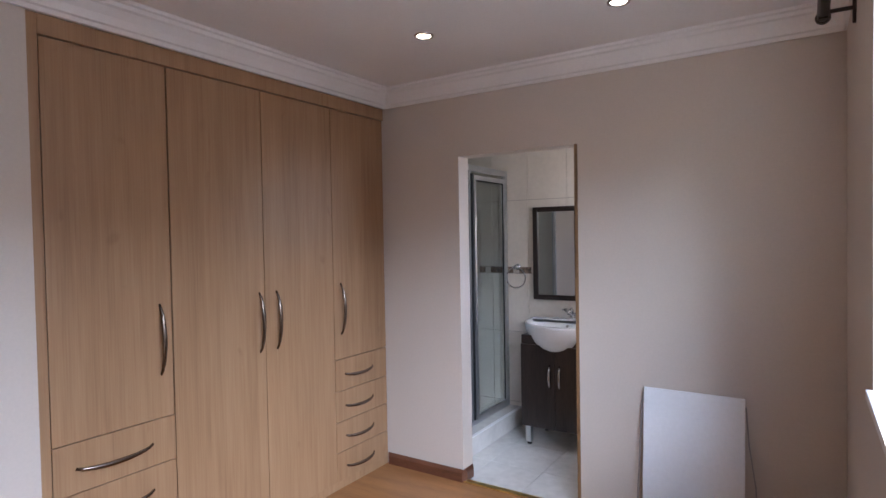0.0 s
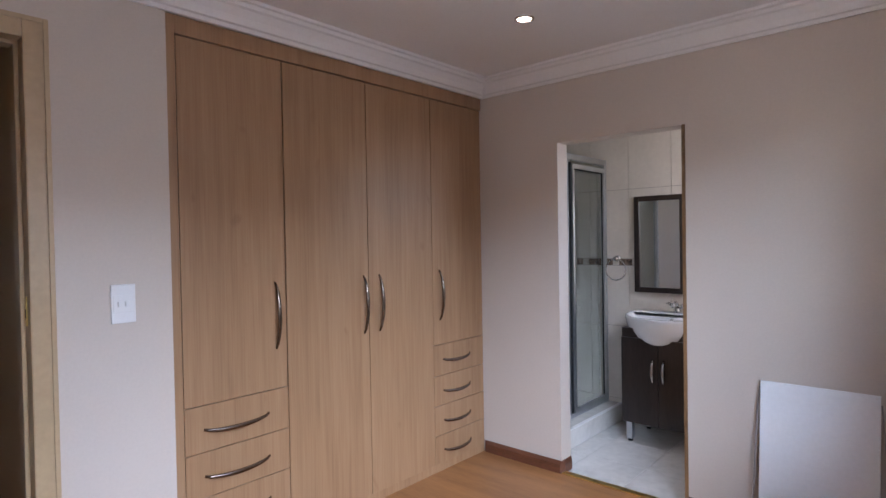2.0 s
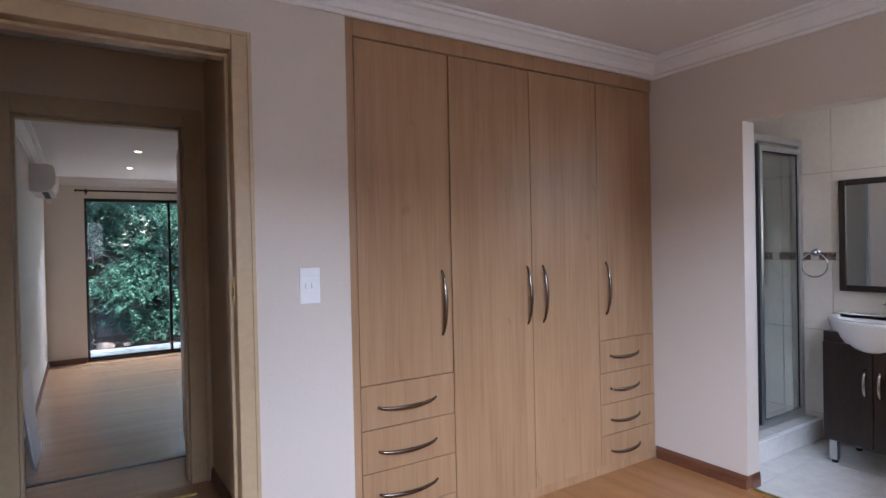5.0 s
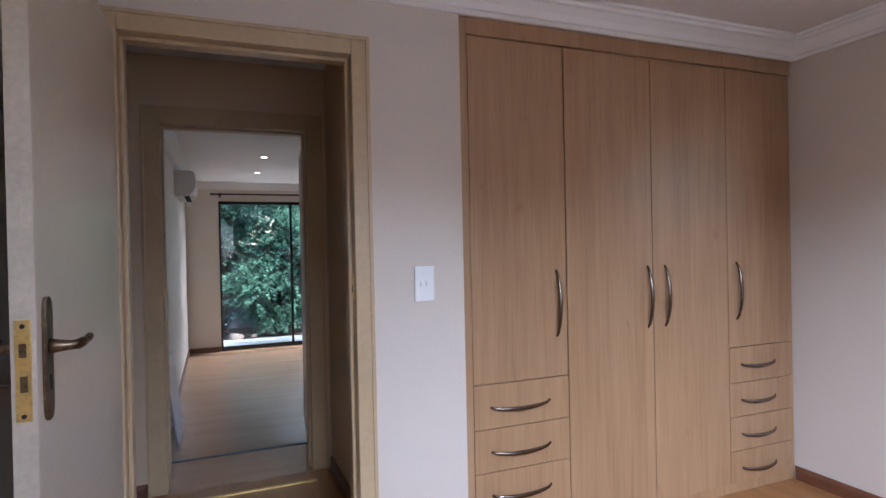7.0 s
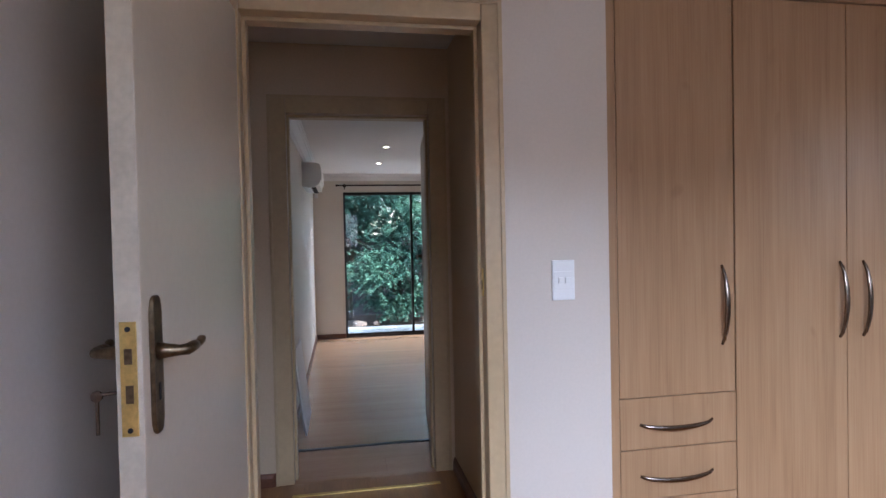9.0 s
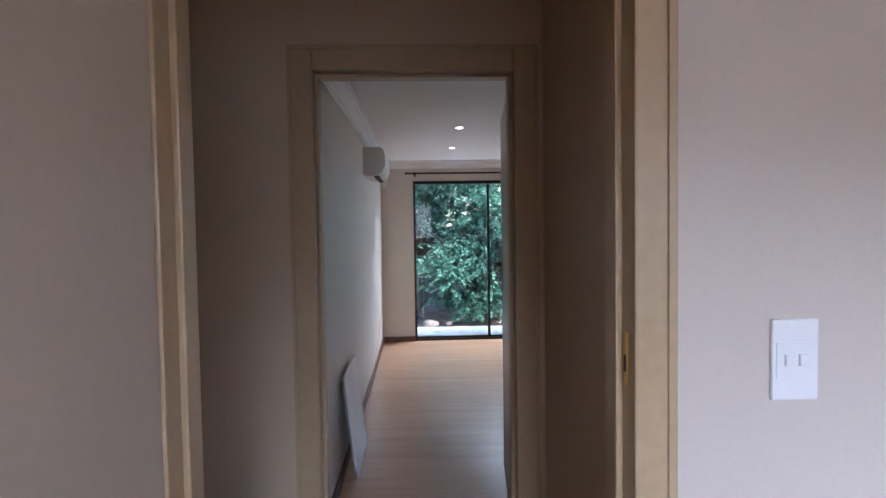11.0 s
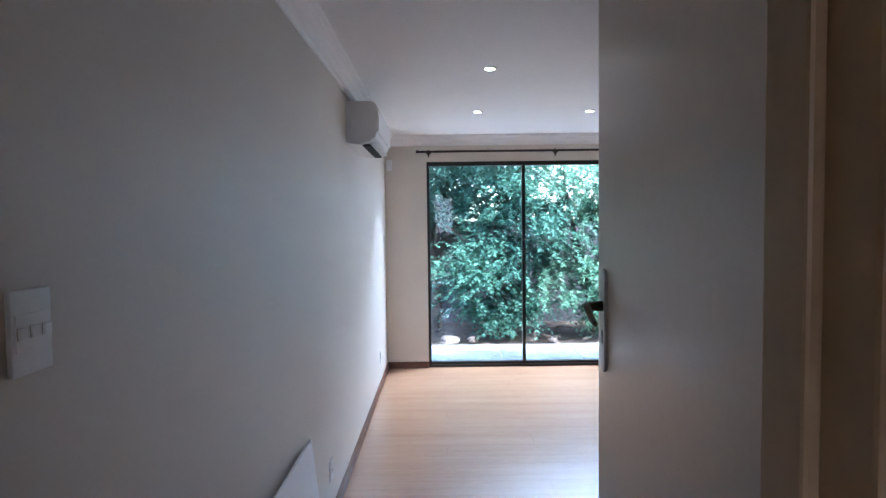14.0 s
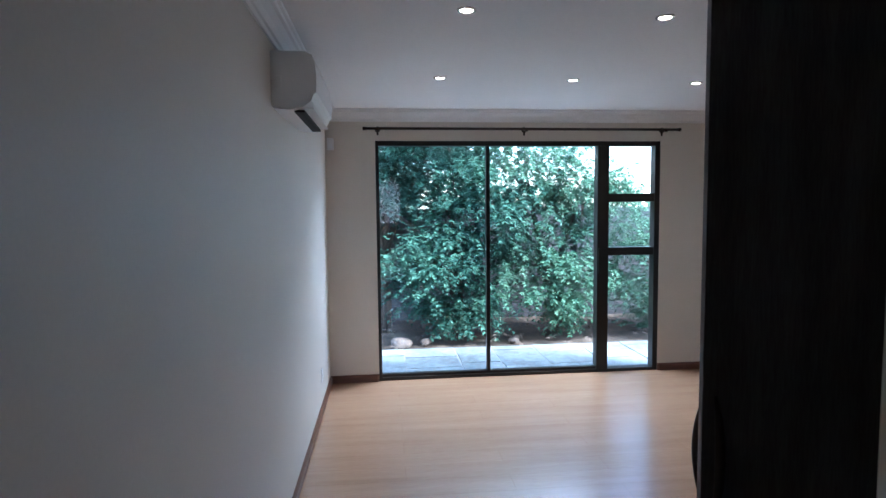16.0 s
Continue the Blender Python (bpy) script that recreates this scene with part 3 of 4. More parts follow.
structure("wall_passage_south", boxes((-1.37, -0.115, -3.0, -2.8, 0, CEIL1)), WALL3, "end wall of the passage, tinted tan for dim warm light", "wall")
structure("wall_passage_east", boxes((-0.115, 0.0, -3.0, SOUTH - 0.2, 0, CEIL1)), WALL3, "passage side wall, tinted tan for dim warm light", "wall")
bm = bmesh.new()
strip(bm, (-1.255, 0.04), (-1.255, -2.8), (1, 0), SKIRT_PROFILE, 0, False)
strip(bm, (-0.115, 1.02), (-1.255, 1.02), (0, -1), SKIRT_PROFILE, 0, False)
structure("baseboard_passage", bm, SKIRT, "reddish brown passage skirting", "skirting")

# ---- far room: shell ----
structure("floor_landing", boxes((-1.745, -1.255, 0.0, 1.3, LOW - 0.1, -0.002)), FLOOR2, "laminate landing inside the far doorway", "floor")
structure("trim_step_nosing", boxes((-1.765, -1.735, 0.0, 1.3, -0.03, 0.004), bevel=0.003), ALU, "dark metal nosing on the step edge", "nosing")
structure("floor_far_room", boxes((FAR - 0.05, -1.745, -0.002, 3.9, LOW - 0.1, LOW), (-1.745, -1.37, 1.3, 3.9, LOW - 0.1, LOW)), FLOOR2, "pale beech laminate floor, glossy with daylight", "floor")
structure("ceiling_far_room", boxes((FAR - 0.15, -1.3705, -0.15, 4.02, CEIL2, CEIL2 + 0.15)), WHITE, "white ceiling of the far room", "ceiling")
structure("wall_far_room_south", boxes((FAR - 0.15, -1.3705, -0.15, 0, LOW - 0.1, CEIL2)), WALL2, "long cream wall of the far room", "wall")
structure("wall_far_room_north", boxes((FAR - 0.15, -1.3705, 3.9, 4.05, LOW - 0.1, CEIL2)), WALL2, "cream side wall of the far room", "wall")
structure("wall_far_room_east", boxes((-1.3695, -1.25, 1.141, 4.05, LOW - 0.1, CEIL2)), WALL2, "cream wall behind the far door", "wall")
SY0, SY1, STOP = 0.46, 3.255, 2.05
structure("wall_far_room_west", boxes((FAR - 0.15, FAR, 0, SY0, LOW - 0.1, CEIL2), (FAR - 0.15, FAR, SY1, 3.9, LOW - 0.1, CEIL2), (FAR - 0.15, FAR, SY0, SY1, STOP, CEIL2)), WALL2, "cream wall round the glass sliding door", "wall")
bm = bmesh.new()
strip(bm, (-1.37, 0), (FAR, 0), (0, 1), CORNICE_PROFILE, CEIL2)
strip(bm, (FAR, 0), (FAR, 3.9), (1, 0), CORNICE_PROFILE, CEIL2)
strip(bm, (FAR, 3.9), (-1.37, 3.9), (0, -1), CORNICE_PROFILE, CEIL2)
strip(bm, (-1.37, 3.9), (-1.37, 0), (-1, 0), CORNICE_PROFILE, CEIL2)
structure("trim_cornice_far_room", bm, CORNICE, "white moulded ceiling cornice", "cornice")
bm = bmesh.new()
strip(bm, (-1.77, 0), (FAR, 0), (0, 1), SKIRT_PROFILE, LOW, False)
strip(bm, (FAR, 0), (FAR, SY0), (1, 0), SKIRT_PROFILE, LOW, False)
strip(bm, (FAR, SY1), (FAR, 3.9), (1, 0), SKIRT_PROFILE, LOW, False)
strip(bm, (FAR, 3.9), (-1.37, 3.9), (0, -1), SKIRT_PROFILE, LOW, False)
structure("baseboard_far_room", bm, SKIRT, "reddish brown timber skirting board", "skirting")

# sliding door
slider = thing("sliding_door", pose(FAR, 1.85, LOW), "dark bronze aluminium sliding glass door to the garden", "sliding door", kind="structure")
X0, X1 = FAR - 0.09, FAR - 0.03
part("frame_head", boxes((X0 - 0.02, X1 + 0.02, SY0, SY1, STOP - 0.045, STOP), bevel=0.002), ALU, slider)
part("frame_sill", boxes((X0 - 0.02, X1 + 0.02, SY0, SY1, LOW, LOW + 0.03), bevel=0.002), ALU, slider)
part("frame_side", boxes((X0 - 0.02, X1 + 0.02, SY0, SY0 + 0.03, LOW + 0.03, STOP - 0.045)), ALU, slider)
part("frame_side", boxes((X0 - 0.02, X1 + 0.02, SY1 - 0.05, SY1, LOW + 0.03, STOP - 0.045)), ALU, slider)
part("mullion", boxes((X0 - 0.02, X1 + 0.02, 2.62, 2.735, LOW + 0.03, STOP - 0.045), bevel=0.003), ALU, slider)
part("meeting_stile", boxes((X0, X1, 1.515, 1.55, LOW + 0.03, STOP - 0.045), bevel=0.002), ALU, slider)
part("panel_rail", boxes((X0, X1, SY0 + 0.03, 2.62, LOW + 0.03, LOW + 0.055)), ALU, slider)
for z in (0.97, 1.5):
    part("transom", boxes((X0 - 0.01, X1 + 0.01, 2.735, SY1 - 0.05, z - 0.04, z + 0.04), bevel=0.003), ALU, slider)
part("pull_handle", boxes((X1, X1 + 0.035, 2.63, 2.655, 0.75, 1.0), bevel=0.004), ALU, slider)
for y0, y1, z0, z1 in ((SY0 + 0.03, 1.515, LOW + 0.055, STOP - 0.045), (1.55, 2.62, LOW + 0.055, STOP - 0.045), (2.735, SY1 - 0.05, LOW + 0.03, 0.93), (2.735, SY1 - 0.05, 1.01, 1.46), (2.735, SY1 - 0.05, 1.54, STOP - 0.045)):
    pane = part("pane", boxes((FAR - 0.062, FAR - 0.057, y0, y1, z0, z1)), GLASS, slider)
    pane.visible_shadow = False
curtain_rod((FAR + 0.09, 0.38, 2.15), (FAR + 0.09, 3.38, 2.15), (-0.09, 0, 0), (0.035, 0.5, 0.96), "long dark iron curtain rod above the sliding door")

for x, y in ((-4.45, 0.93), (-5.82, 0.94), (-5.84, 1.91), (-5.88, 2.87), (-4.48, 1.91)):
    downlight(x, y, CEIL2)

# air conditioner on the long wall
ac = thing("air_conditioner", pose(-5.05, 0, 1.9), "white split air conditioner high on the wall", "air conditioner")
AX0, AX1 = -5.47, -4.63
outline = [(0.0, 1.915), (0.03, 1.905), (0.085, 1.9), (0.15, 1.915), (0.19, 1.945), (0.205, 1.985), (0.208, 2.06), (0.2, 2.13), (0.185, 2.17), (0.165, 2.18), (0.0, 2.18)]
bm = prism(outline, "x", AX0, AX1)
bmesh.ops.bevel(bm, geom=[e for e in bm.edges if abs(e.verts[0].co.x - e.verts[1].co.x) < 1e-4], offset=0.006, segments=2, affect="EDGES")
part("body", bm, PLASTIC, ac)
part("front_panel", prism([(0.2, 1.975), (0.214, 1.985), (0.217, 2.06), (0.209, 2.13), (0.196, 2.168), (0.186, 2.168), (0.199, 2.12)], "x", AX0 + 0.01, AX1 - 0.01), PLASTIC, ac)
part("outlet_slot", boxes((AX0 + 0.06, AX1 - 0.06, 0.1, 0.15, 1.8965, 1.908)), BLACK, ac, "dark air outlet")
part("vane", boxes((AX0 + 0.05, AX1 - 0.05, 0.148, 0.196, 1.912, 1.918), bevel=0.002), PLASTIC, ac)
part("pipe_cover", boxes((AX1 - 0.004, AX1 + 0.004, 0.02, 0.05, 2.0, 2.06), bevel=0.002), PLASTIC, ac)
for i in range(6):
    part("grille_slat", boxes((AX0 + 0.03, AX1 - 0.03, 0.02 + i * 0.024, 0.028 + i * 0.024, 2.178, 2.186)), PLASTIC, ac)
sensor = thing("motion_sensor", pose(FAR, 0.05, 2.0), "small white alarm sensor in the room corner", "sensor")
part("body", boxes((FAR, FAR + 0.045, 0.02, 0.08, 1.96, 2.07), bevel=0.008), PLASTIC, sensor)
part("lens", boxes((FAR + 0.044, FAR + 0.05, 0.032, 0.068, 1.975, 2.015), bevel=0.003), HEATER, sensor)

# dark wardrobe behind the far door, its door standing open
dark = thing("dark_wardrobe", pose(-2.75, 2.3, LOW), "dark brown wardrobe with one door standing open", "wardrobe")
part("body", boxes((-3.1, -1.6, 1.93, 2.5, LOW, 2.15), bevel=0.003), DARKDOOR, dark)
od = part("open_door", boxes((-3.12, -3.102, 1.325, 1.925, LOW + 0.06, 2.15), bevel=0.002), DARKDOOR, dark)
bow_handle(od, (-3.102, 1.36, 0.93), (-3.102, 1.36, 0.62), (0.045, -0.012, 0), IRON, 0.008)
bow_handle(od, (-3.12, 1.36, 0.93), (-3.12, 1.36, 0.62), (-0.045, -0.012, 0), IRON, 0.008)

# ---- bathroom ----
BACK, BW, BE = 4.45, -0.55, 1.6
structure("floor_bathroom", boxes((BW, BE, N + 0.004, BACK + 0.1, -0.15, -0.006)), GROUT, "grout bed of the bathroom floor", "floor")
structure("wall_bathroom_back", boxes((BW - 0.1, BE + 0.1, BACK, BACK + 0.12, 0, CEIL1)), GROUT, "tiled back wall of the bathroom", "wall")
structure("wall_bathroom_side_1", boxes((BW - 0.12, BW, N + 0.11, BACK, 0, CEIL1)), TILE, "tiled shower wall", "wall")
structure("wall_bathroom_side_2", boxes((BE, BE + 0.12, N + 0.11, 3.6, 0, CEIL1), (BE, BE + 0.12, 4.2, BACK, 0, CEIL1), (BE, BE + 0.12, 3.6, 4.2, 0, 1.4), (BE, BE + 0.12, 3.6, 4.2, 2.1, CEIL1)), TILE, "tiled bathroom side wall", "wall")
structure("ceiling_bathroom", boxes((BW - 0.12, BE + 0.12, N + 0.1005, BACK + 0.12, CEIL1 + 0.002, CEIL1 + 0.14)), WHITE, "white bathroom ceiling", "ceiling")

kerb = thing("shower_kerb", pose(0.3, 3.9, 0), "low tiled shower kerb", "kerb", kind="structure")
part("kerb_body", boxes((0.2, 0.40, N + 0.112, BACK - 0.012, 0, 0.13), bevel=0.004), TILE_FLOOR, kerb)
part("kerb_edge", boxes((0.385, 0.404, N + 0.113, BACK - 0.013, 0.124, 0.134), bevel=0.002), PLASTIC, kerb, "white plastic edge trim")
shower = thing("shower_enclosure", pose(0.29, 3.9, 0.13), "silver framed shower enclosure with obscured glass", "shower")
for y in (N + 0.113, 3.84, 4.385):
    part("post", boxes((0.27, 0.305, y, y + 0.035, 0.134, 1.9), bevel=0.003), SILVER, shower)
part("top_rail", boxes((0.268, 0.307, N + 0.113, 4.42, 1.9, 1.94), bevel=0.003), SILVER, shower)
part("bottom_rail", boxes((0.268, 0.307, N + 0.148, 4.385, 0.134, 0.165), bevel=0.003), SILVER, shower)
part("door_stile", boxes((0.306, 0.322, 3.88, 3.905, 0.17, 1.87), bevel=0.002), SILVER, shower)
part("door_stile", boxes((0.306, 0.322, 4.34, 4.365, 0.17, 1.87), bevel=0.002), SILVER, shower)
part("door_rail", boxes((0.306, 0.322, 3.905, 4.34, 1.84, 1.87), bevel=0.002), SILVER, shower)
part("door_rail", boxes((0.306, 0.322, 3.905, 4.34, 0.17, 0.2), bevel=0.002), SILVER, shower)
for y0, y1 in ((N + 0.148, 3.84), (3.875, 4.385)):
    part("pane", boxes((0.283, 0.289, y0, y1, 0.165, 1.9)), SHOWER, shower).visible_shadow = False

for y0, y1, z0, z1 in ((3.905, 3.914, 0.2, 1.84), (4.331, 4.34, 0.2, 1.84), (3.914, 4.331, 1.831, 1.84), (3.856, 3.878, 0.17, 1.88)):
    part("gasket", boxes((0.3055, 0.311, y0, y1, z0, z1)), BLACK, shower, "black rubber seal")
vanity = thing("vanity_cabinet", pose(0.83, 4.24, 0), "dark wenge vanity cabinet on silver legs", "vanity")
VX0, VX1, VY = 0.58, 1.08, 4.05
part("body", boxes((VX0, VX1, VY, BACK - 0.012, 0.13, 0.76), bevel=0.003), WENGE, vanity)
for x0, x1, hx in ((VX0 + 0.003, 0.828, 0.795), (0.832, VX1 - 0.003, 0.865)):
    d = part("door", boxes((x0, x1, VY - 0.018, VY - 0.001, 0.135, 0.70), bevel=0.002), WENGE, vanity)
    bow_handle(d, (hx, VY - 0.018, 0.57), (hx, VY - 0.018, 0.42), (0, -0.02, 0), CHROME, 0.008)
for x in (VX0 + 0.04, VX1 - 0.04):
    for y in (VY + 0.03, BACK - 0.06):
        leg = part("leg", boxes((x - 0.02, x + 0.02, y - 0.02, y + 0.02, 0.015, 0.13), bevel=0.002), SILVER, vanity, "square silver leg")
        part("foot", rod(bmesh.new(), (x, y, -0.004), (x, y, 0.016), 0.016), BLACK, leg)

basin = thing("wash_basin", pose(0.83, 4.2, 0.76), "white ceramic basin with a curved front", "basin")
bm = bmesh.new()
rings = []
for s, z, inn in ((0.0, 0.665, 0), (0.4, 0.667, 0), (0.62, 0.68, 0), (0.8, 0.705, 0), (0.91, 0.74, 0), (0.975, 0.778, 0), (1.0, 0.815, 0), (1.0, 0.83, 0), (0.93, 0.832, 1), (0.86, 0.80, 1), (0.6, 0.74, 1), (0.1, 0.72, 1)):
    ring = []
    for k in range(33):
        a = math.pi * k / 32
        rx, ry = 0.31 * s, 0.445 * ((0.9 + 0.1 * s) if (s > 0.3 and not inn) else s)
        yb = BACK - 0.014 - (0.075 if inn else 0.0)
        ring.append(bm.verts.new((0.82 - rx * math.cos(a), yb - (ry - (0.075 if inn else 0)) * (math.sin(a) ** 0.75) * (1 if s > 0.05 else 0.3) - 0.001, z)))
    rings.append(ring)
for a, b in zip(rings, rings[1:]):
    for k in range(32):
        bm.faces.new((a[k], a[k + 1], b[k + 1], b[k]))
    bm.faces.new((a[32], a[0], b[0], b[32]))
bm.faces.new(rings[-1])
part("bowl", bm, CERAMIC, basin, smooth=True)
part("tap_ledge", boxes((0.525, 1.115, BACK - 0.09, BACK - 0.012, 0.80, 0.834), bevel=0.008), CERAMIC, basin)
part("overflow", rod(bmesh.new(), (0.80, BACK - 0.098, 0.79), (0.80, BACK - 0.09, 0.79), 0.011), CHROME, basin, "chrome overflow ring")
tap = thing("basin_tap", pose(0.83, BACK - 0.06, 0.834), "chrome cross-head basin mixer tap", "tap")
part("base", rod(bmesh.new(), (0.83, BACK - 0.06, 0.832), (0.83, BACK - 0.06, 0.87), 0.022, 16, 0.016), CHROME, tap, smooth=True)
part("spout", tube([(0.83, BACK - 0.06, 0.865), (0.83, BACK - 0.065, 0.9), (0.83, BACK - 0.09, 0.915), (0.83, BACK - 0.13, 0.905), (0.83, BACK - 0.15, 0.885)], 0.01, 10), CHROME, tap, smooth=True)
for s in (-1, 1):
    c = Vector((0.83 + s * 0.055, BACK - 0.06, 0.9))
    h = part("tap_arm", rod(bmesh.new(), (0.83, BACK - 0.06, 0.86), c, 0.011), CHROME, tap, smooth=True)
    k = rod(bmesh.new(), c - Vector((0.024, 0, 0)), c + Vector((0.024, 0, 0)), 0.005)
    rod(k, c - Vector((0, 0.024, 0)), c + Vector((0, 0.024, 0)), 0.005)
    rod(k, c - Vector((0, 0, 0.006)), c + Vector((0, 0, 0.012)), 0.011)
    part("cross_head", k, CHROME, h)
chain = thing("plug_chain", pose(0.68, BACK - 0.06, 0.834), "silver ball chain lying on the basin", "chain")
bm = bmesh.new()
for i in range(30):
    s = i / 29
    bmesh.ops.create_icosphere(bm, subdivisions=1, radius=0.004, matrix=Matrix.Translation((0.62 + 0.15 * s, BACK - 0.05 - 0.018 * math.sin(s * 9), 0.838)))
part("links", bm, SILVER, chain)

mirror = thing("wall_mirror", pose(0.7, BACK, 1.3), "bathroom mirror in a dark wooden frame", "mirror")
MX0, MX1, MZ0, MZ1 = 0.515, 0.875, 0.965, 1.655
part("glass", boxes((MX0 + 0.035, MX1 - 0.035, BACK - 0.024, BACK - 0.019, MZ0 + 0.035, MZ1 - 0.035)), MIRROR, mirror, "silvered mirror glass")
for r in ((MX0, MX0 + 0.037, MZ0, MZ1), (MX1 - 0.037, MX1, MZ0, MZ1)):
    part("frame_side", boxes((r[0], r[1], BACK - 0.034, BACK - 0.011, r[2], r[3]), bevel=0.004), WENGE, mirror)
for z in (MZ0, MZ1 - 0.037):
    part("frame_rail", boxes((MX0 + 0.037, MX1 - 0.037, BACK - 0.033, BACK - 0.011, z, z + 0.037), bevel=0.004), WENGE, mirror)

ring_holder = thing("towel_ring", pose(0.38, BACK, 1.18), "chrome towel ring on the tiled wall", "towel ring")
part("mount", rod(rod(bmesh.new(), (0.38, BACK - 0.011, 1.205), (0.38, BACK - 0.02, 1.205), 0.024, 16), (0.38, BACK - 0.02, 1.205), (0.38, BACK - 0.055, 1.205), 0.014, 14, 0.017), CHROME, ring_holder, smooth=True)
part("ring", tube([(0.38 + 0.078 * math.sin(k * math.tau / 28), BACK - 0.05, 1.125 + 0.078 * math.cos(k * math.tau / 28)) for k in range(29)], 0.005, 8), CHROME, ring_holder, smooth=True)

# ---- garden ----
ground = structure("ground", boxes((-400, 400, -400, 400, -1.0, -0.37)), SOIL, "dark bare garden soil with leaf litter", "ground")

# unseen pale slab, added to bounce daylight onto the bedroom ceiling
structure("pavement_bounce", boxes((EAST + 0.2, 9.0, -5.0, 8.0, -0.4, -0.12)), MORTAR, "unseen pale slab added to bounce light up into the bedroom window", "pavement")
# unseen wall, added to keep low sky light out of the bedroom window
structure("wall_sky_blocker", boxes((6.2, 6.4, -5.0, 8.0, -0.5, 2.9)), PLASTER, "unseen plastered wall added to block low sky light", "wall")


def leaf_cloud(name, parent, clumps, per, size, mat, seed):
    """Many small folded leaves on drooping sprays round the clump centres; clumps of (x, y, z, spread)."""
    rng = np.random.default_rng(seed)
    leaflets = 12
    sprays = max(1, per // leaflets)
    c = np.repeat(np.array([k[:3] for k in clumps]), sprays, axis=0)
    sp = np.repeat(np.array([k[3] for k in clumps]), sprays)[:, None]
    m = len(c)
    start = c + rng.normal(size=(m, 3)) * np.array([0.45, 0.45, 0.3]) * sp
    heading = rng.normal(size=(m, 3)) * np.array([1, 1, 0.35]) + np.array([0.5, 0, 0.1])
    heading /= np.linalg.norm(heading, axis=1)[:, None]
    side = np.cross(heading, np.array([0.0, 0, 1]))
    side /= np.linalg.norm(side, axis=1)[:, None] + 1e-6
    reach = size * rng.uniform(5.0, 9.0, m)[:, None]
    k = np.arange(leaflets)
    along = ((k // 2 + 1) / (leaflets / 2))[None, :, None]
    hand = np.where(k % 2 == 0, 1.0, -1.0)[None, :, None]
    p = start[:, None] + heading[:, None] * reach[:, None] * along - np.array([0, 0, 0.55]) * reach[:, None] * along ** 2
    d = heading[:, None] * 0.75 + side[:, None] * hand * 0.9 - np.array([0, 0, 0.7]) * along + rng.normal(size=(m, leaflets, 3)) * 0.22
    p, d = p.reshape(-1, 3), d.reshape(-1, 3)
    n = len(p)
    d /= np.linalg.norm(d, axis=1)[:, None]
    p = p + d * size * 0.8
    p[:, 2] = np.maximum(p[:, 2], -0.3)
    w = np.cross(d, rng.normal(size=(n, 3)) * 0.5 + np.array([0.3, 0, 1.0]))
    w /= np.linalg.norm(w, axis=1)[:, None]
    up = np.cross(w, d)
    s = size * rng.uniform(0.6, 1.35, n)[:, None]
    v = np.stack([p - d * s, p + w * s * 0.4 + up * s * 0.12, p + d * s, p - w * s * 0.4 + up * s * 0.12], axis=1).reshape(-1, 3)
    i = np.arange(n) * 4
    f = np.concatenate([np.stack([i, i + 1, i + 2], 1), np.stack([i, i + 2, i + 3], 1)])
    me = bpy.data.meshes.new(name)
    me.from_pydata((v - np.array(world_of(parent).translation)).tolist(), [], f.tolist())
    me.materials.append(mat)
    ob = new(name, me)
    ob.parent = parent
    return ob


def tree(name, base, height, blobs, clumps, per, size, mat, seed, label):
    """A tapered leaning trunk, limbs to the blobs (x, y, z, rx, ry, rz) and sprays of leaves in them."""
    rng = random.Random(seed)
    ob = thing(name, pose(*base), label, "tree" if name == "tree" else "shrub")
    b = Vector(base)
    fork = b + Vector((rng.uniform(-0.1, 0.1), rng.uniform(-0.1, 0.1), height * 0.35))
    part("trunk", tube([b - Vector((0, 0, 0.1)), b.lerp(fork, 0.5) + Vector((0.05, 0.03, 0)), fork], 0.1, 10, 1, [0.12, 0.09, 0.075]), BARK, ob, smooth=True)
    total = sum(k[3] * k[4] * k[5] for k in blobs)
    spots = []
    for x, y, z, rx, ry, rz in blobs:
        mid = fork.lerp(Vector((x, y, z)), 0.5) + Vector((rng.uniform(-0.15, 0.15), rng.uniform(-0.15, 0.15), 0.2))
        part("limb", tube([fork, mid, (x, y, z)], 0.05, 8, 1, [0.06, 0.035, 0.012]), BARK, ob, smooth=True)
        k = max(4, int(clumps * rx * ry * rz / total))
        for i in range(k):
            v = Vector((rng.gauss(0, 1), rng.gauss(0, 1), rng.gauss(0, 1))).normalized() * (rng.uniform(0.25, 1.0) ** 0.5)
            q = (x + v.x * rx, y + v.y * ry, z + v.z * rz)
            spots.append((*q, rng.uniform(0.2, 0.36)))
            if i % 7 == 0:
                part("twig", tube([(x, y, z), Vector((x, y, z)).lerp(Vector(q), 0.6) + Vector((0, 0, 0.08)), q], 0.01, 5, 1, [0.016, 0.01, 0.004]), BARK, ob)
    leaf_cloud("crown", ob, spots, per, size, mat, seed)
    return ob


tree("tree", (-10.0, 0.5, -0.4), 3.2, ((-10.6, -0.6, 3.2, 1.0, 1.6, 1.6), (-10.8, 1.8, 3.4, 0.9, 1.3, 1.3), (-9.6, -0.3, 2.3, 0.9, 1.0, 1.0), (-9.7, 1.4, 2.6, 0.9, 1.0, 1.0), (-9.3, 0.1, 1.2, 0.5, 0.7, 0.8), (-9.8, 0.6, 3.6, 1.3, 2.0, 0.9), (-9.2, -1.2, 2.2, 0.8, 1.0, 1.3), (-10.4, -0.1, 2.7, 0.7, 1.2, 0.9), (-10.0, 0.5, 1.9, 0.5, 0.8, 0.6), (-10.3, 0.55, 1.75, 0.4, 0.6, 0.5)), 520, 230, 0.031, LEAVES_A, 3, "leafy garden tree with drooping dark green sprays")
